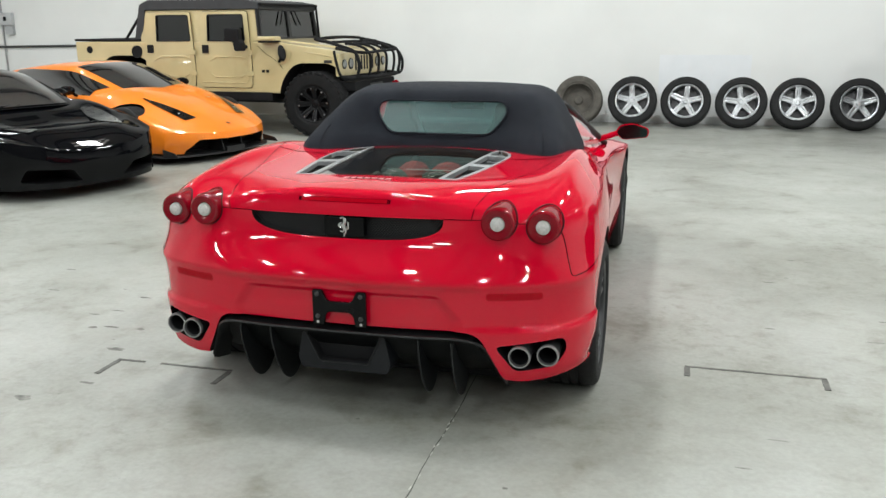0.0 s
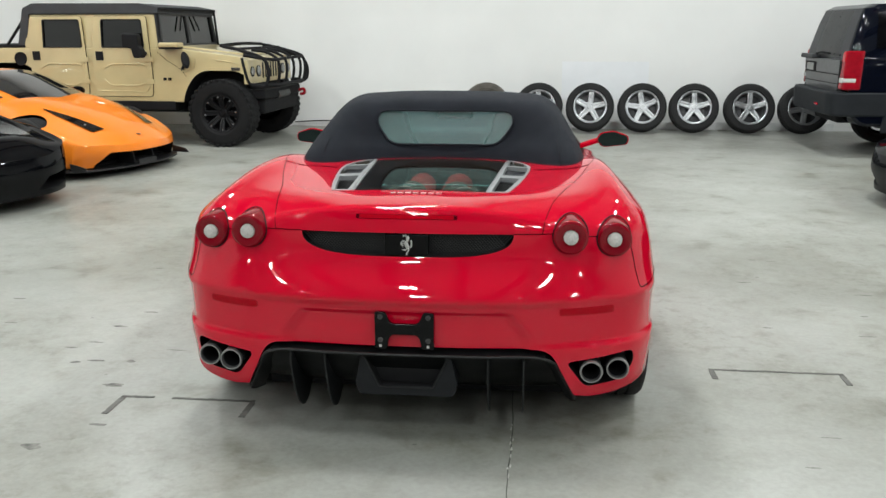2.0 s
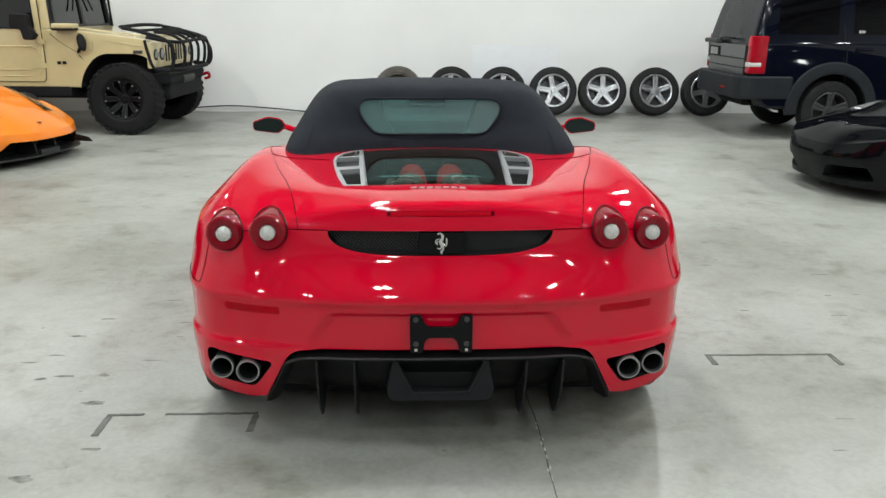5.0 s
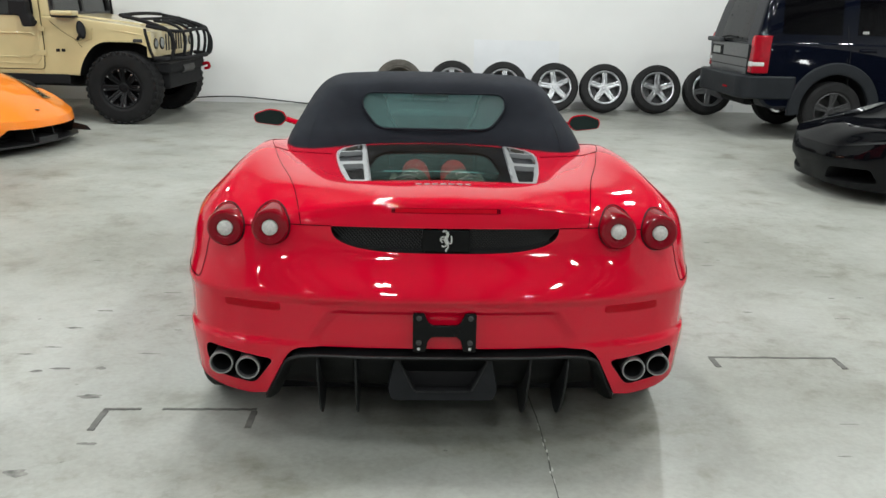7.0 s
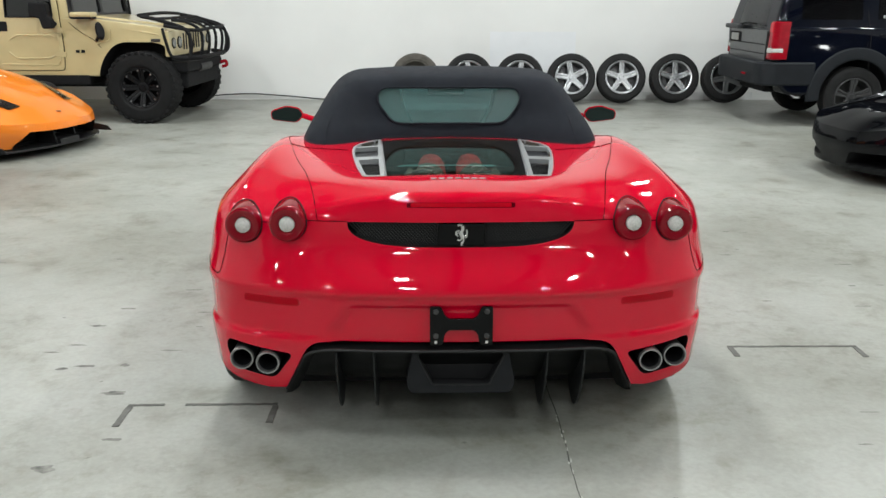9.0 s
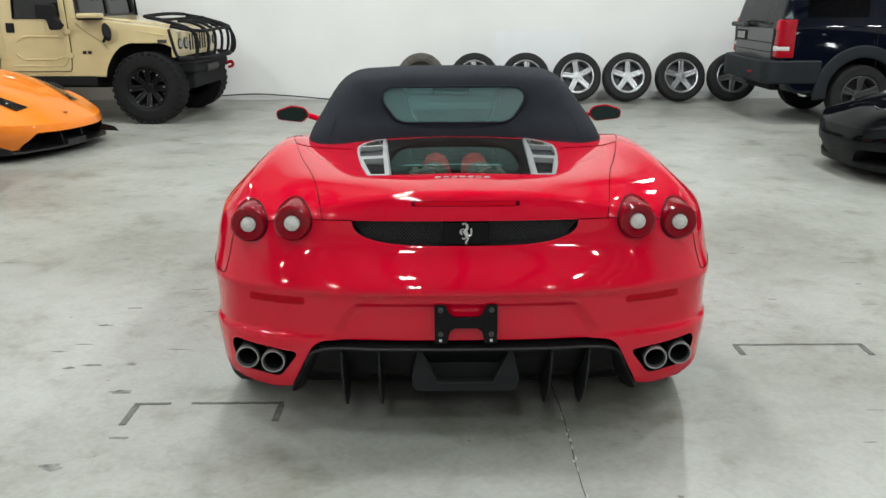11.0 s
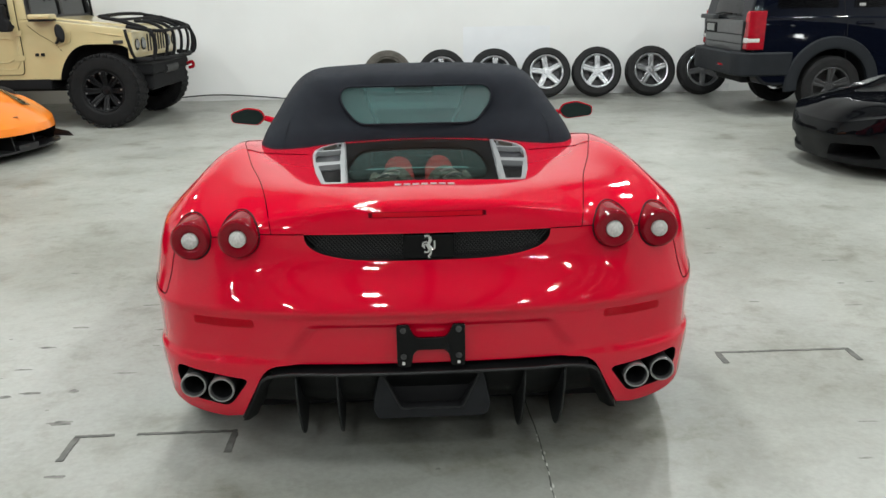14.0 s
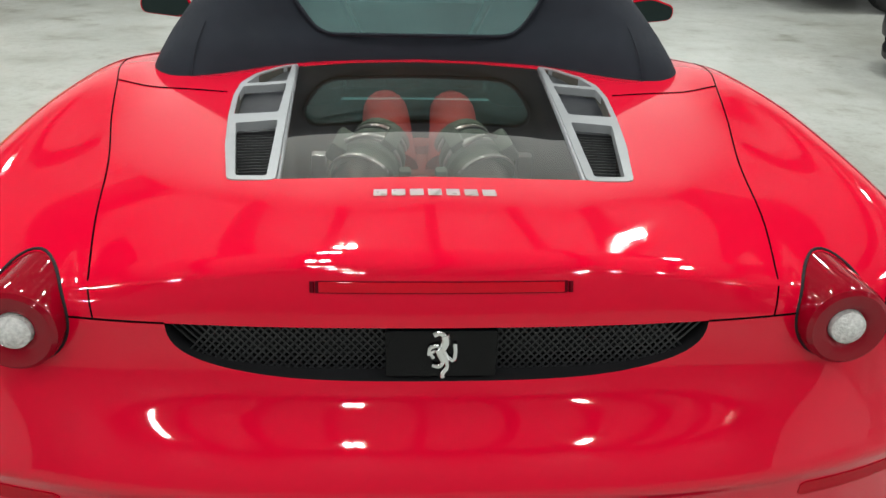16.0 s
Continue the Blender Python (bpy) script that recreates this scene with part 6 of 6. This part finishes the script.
# ---- wheels along the wall ----
def loose_wheel(x, face, label, dusty=False, spin=0.0, lean=-15, r=0.395):
    t = thing("loose_wheel", label, "wheel", pose(x, 11.42, 0.0, lean, 0, 0), "wheels along the wall")
    lift = r * math.cos(radians(lean)) + 0.125 * abs(math.sin(radians(lean)))
    t.matrix_world = pose(x, 11.41, lift, lean, 0, 0)
    inner = pose(0, 0, 0, 0, 0, -90) @ pose(0, 0, 0, spin, 0, 0)
    part("tyre", tyre_bm(r, 0.268, 0.25), DUSTY_RUBBER if dusty else RUBBER, t, at=inner)
    part("rim", barrel_bm(0.268, 0.25), face, t, at=inner)
    if dusty:
        part("disc", lathe([(0.0, 0.03), (0.06, 0.03), (0.08, 0.0), (0.20, -0.02), (0.24, 0.02)], "x", 30), face, t, at=inner)
    else:
        part("spokes", spokes_bm(0.268, 0.25, 5, 0.046, 0.040, 0.16), face, t, at=inner)
        part("rim_lip", lathe([(0.275, 0.108), (0.269, 0.116), (0.249, 0.112), (0.238, 0.095), (0.234, 0.06)], "x", 48), face, t, at=inner)
        part("hub_cap", lathe([(0.0, 0.095), (0.03, 0.092), (0.036, 0.08), (0.036, 0.05)], "x", 20), face, t, at=inner)
        part("backing", lathe([(0.0, 0.0), (0.10, 0.0), (0.12, -0.03), (0.248, -0.04), (0.248, -0.05)], "x", 30), GREY_ALLOY, t, at=inner)
    return t


loose_wheel(-0.42, DUSTY_RUBBER, "dusty old tyre leaning on the white wall", True)
for x, sp in ((0.46, 4), (1.30, -6), (2.15, 10), (2.98, 0), (3.86, 0), (4.72, 28)):
    loose_wheel(x, SILVER, "five-spoke silver alloy wheel with black tyre, leaning on the wall", False, sp, -15 + (sp % 3) * 0.7)

# ---- floor marks, joint, wall things ----
def mark(name, x0, x1, y0, y1, mat, label, cat="tape"):
    """A strip with frayed edges."""
    wear = random.Random(int(x0 * 1000 + y0 * 7000))
    long_x = x1 - x0 > y1 - y0
    a0, a1, b0, b1 = (x0, x1, y0, y1) if long_x else (y0, y1, x0, x1)
    n = max(6, int((a1 - a0) / 0.012))
    along = np.linspace(a0, a1, n)
    fray = lambda b: [(a, b + wear.uniform(-0.0022, 0.0022)) for a in along]
    if long_x and y1 - y0 > 0.018:      # a long strip lies at a slight slant
        w = 0.016
        edge = [(a, b0 + (b1 - b0 - w) * i / (n - 1) + wear.uniform(-0.0025, 0.0025)) for i, a in enumerate(along)]
        ring = edge + [(a, b + w + wear.uniform(-0.002, 0.002)) for a, b in reversed(edge)]
    else:
        ring = fray(b0) + fray(b1)[::-1]
    ring = ring if long_x else [(b, a) for a, b in ring][::-1]
    return tagged(part(name, prism(ring, (0.0005, 0.003), "z"), mat), label, cat, "floor tape marks")

for pts in (((-1.415, 0.37), (-1.26, 0.39)), ((-1.17, 0.376), (-0.775, 0.396)), ((1.378, 1.005), (2.03, 1.025))):
    mark("tape_strip", pts[0][0], pts[1][0], pts[0][1], pts[1][1], TAPE, "worn grey tape strip stuck on the floor")
for x, y0, y1 in ((-1.415, 0.19, 0.368), (-0.793, 0.22, 0.374), (1.378, 0.89, 1.003), (2.006, 0.88, 1.003)):
    mark("tape_strip", x - 0.002, x + 0.025, y0, y1, TAPE, "short worn grey tape end on the floor")
rnd = random.Random(4)
bm = bmesh.new()
pts = []
for y in np.arange(-6.0, 1.3, 0.02):
    x = 0.415 + 0.010 * noise.noise((y * 2.1, 0.3, 0)) + 0.004 * noise.noise((y * 11, 1.3, 0)) - 0.004 * y
    pts.append((x, y))
rows = [[(a - w, b, 0.0012), (a + w, b, 0.0012)] for a, b in pts for w in (0.0018 + 0.0065 * max(0.0, noise.noise((b * 7, 4, 0))) ** 1.2 + 0.002 * abs(noise.noise((b * 31, 2, 0))),)]
grid(bm, np.array(rows))
tagged(part("floor_crack", bm, CRACK), "thin dark crack in the concrete", "crack", "", "structure")
CHIP = material("pale_chips", (0.52, 0.52, 0.49), 0.9, vary=0.2, scale=30)
bm = bmesh.new()
for k in range(34):      # broken, pale edges of the crack
    y = rnd.uniform(-1.6, 0.35)
    x = 0.415 + 0.010 * noise.noise((y * 2.1, 0.3, 0)) - 0.004 * y + rnd.choice((-1, 1)) * rnd.uniform(0.003, 0.007)
    a, b = rnd.uniform(0.002, 0.005), rnd.uniform(0.006, 0.022)
    bm.faces.new([bm.verts.new((x + p * a, y + q * b, 0.0016)) for p, q in ((-1, -0.6), (0.4, -1), (1, 0.3), (-0.3, 1))])
tagged(part("crack_chips", bm, CHIP), "pale broken edges along the crack", "crack", "", "structure")
STAIN = material("dark_smudge", (0.16, 0.16, 0.145), 0.7, vary=0.5, scale=25)
for cx, cy, w, h in ((-1.55, -0.14, 0.045, 0.028), (-1.575, 0.80, 0.022, 0.018), (-1.86, 0.76, 0.03, 0.015), (-1.62, 0.62, 0.008, 0.006), (-1.40, 0.98, 0.05, 0.006), (-1.52, 0.50, 0.05, 0.02),
                     (-1.9, 1.05, 0.05, 0.006), (-1.35, 1.30, 0.02, 0.008), (2.35, 1.6, 0.05, 0.006), (1.75, 0.3, 0.04, 0.005), (2.6, 2.4, 0.06, 0.008), (0.02, 0.05, 0.010, 0.008), (-1.55, 1.9, 0.06, 0.007), (1.9, -0.35, 0.02, 0.012), (0.75, -0.35, 0.012, 0.008), *[(rnd.uniform(-3.0, -1.15), rnd.uniform(-0.3, 3.0), rnd.uniform(0.008, 0.05), rnd.uniform(0.005, 0.014)) for _ in range(14)],
                     *[(rnd.uniform(1.3, 3.0), rnd.uniform(-0.6, 3.6), rnd.uniform(0.008, 0.05), rnd.uniform(0.004, 0.010)) for _ in range(10)]):
    bm = bmesh.new()
    vs = []
    for k in range(18):
        g = 2 * math.pi * k / 18
        q = 1 + 0.55 * noise.noise((math.cos(g) * 1.7 + cx * 9, math.sin(g) * 1.7 + cy * 9, 0))
        vs.append(bm.verts.new((cx + w * q * math.cos(g), cy + h * q * math.sin(g), 0.0009)))
    bm.faces.new(vs)
    tagged(part("floor_stain", bm, STAIN), "small dark smudge on the concrete", "stain", "floor stains", "structure")

board = tagged(part("wall_board", box(0.84, 2.30, 11.994, 11.999, 0.50, 1.14), material("white_board", (0.745, 0.762, 0.785), 0.6, vary=0.03, scale=3)), "white sheet of board against the wall", "board")
skirt = structure("baseboard", box(-0.1, 5.4, 11.975, 11.998, 0.0, 0.13, 0.004), material("scuffed_skirting", (0.68, 0.69, 0.69), 0.6, vary=0.15, scale=5), "scuffed pale skirting along the wall foot")
tagged(part("wall_cable", tube([(-3.9, 11.95, 0.07), (-3.3, 11.96, 0.10), (-2.6, 11.95, 0.06), (-2.0, 11.93, 0.012), (-0.9, 11.94, 0.012)], 0.010, 8, smooth=40), MATT_BLACK), "thin black cable along the wall foot", "cable")
rail = thing("wall_conduit", "thin grey conduit with a small junction box along the wall", "conduit", pose(-9.6, 11.998, 1.30))
part("pipe", tube([(-3.2, -0.03, -0.035), (0.0, -0.03, 0.0), (2.6, -0.03, 0.02)], 0.022, 8, smooth=6), DARK_METAL, rail)
part("junction_box", box(-0.13, 0.09, -0.07, 0.0, -0.02, 0.12, 0.01), STEEL, rail, "small grey metal junction box")
pbox = thing("switch_box", "grey metal electrical box on the wall", "electrical box", pose(-12.2, 11.998, 1.82))
part("case", box(-0.17, 0.17, -0.10, 0, -0.12, 0.13, 0.01), material("grey_enamel", (0.45, 0.46, 0.47), 0.5), pbox)
part("lower_case", box(-0.02, 0.16, -0.08, 0, -0.30, -0.13, 0.01), material("grey_enamel_dark", (0.38, 0.39, 0.40), 0.5), pbox)
part("switch", box(0.0, 0.05, -0.13, -0.10, -0.03, 0.05, 0.005), MATT_BLACK, pbox)
part("conduit", tube([(-0.12, -0.03, 0.13), (-0.12, -0.03, 3.3)], 0.02), STEEL, pbox)
part("conduit", tube([(-0.12, -0.03, -0.12), (-0.12, -0.03, -1.80)], 0.02), STEEL, pbox)
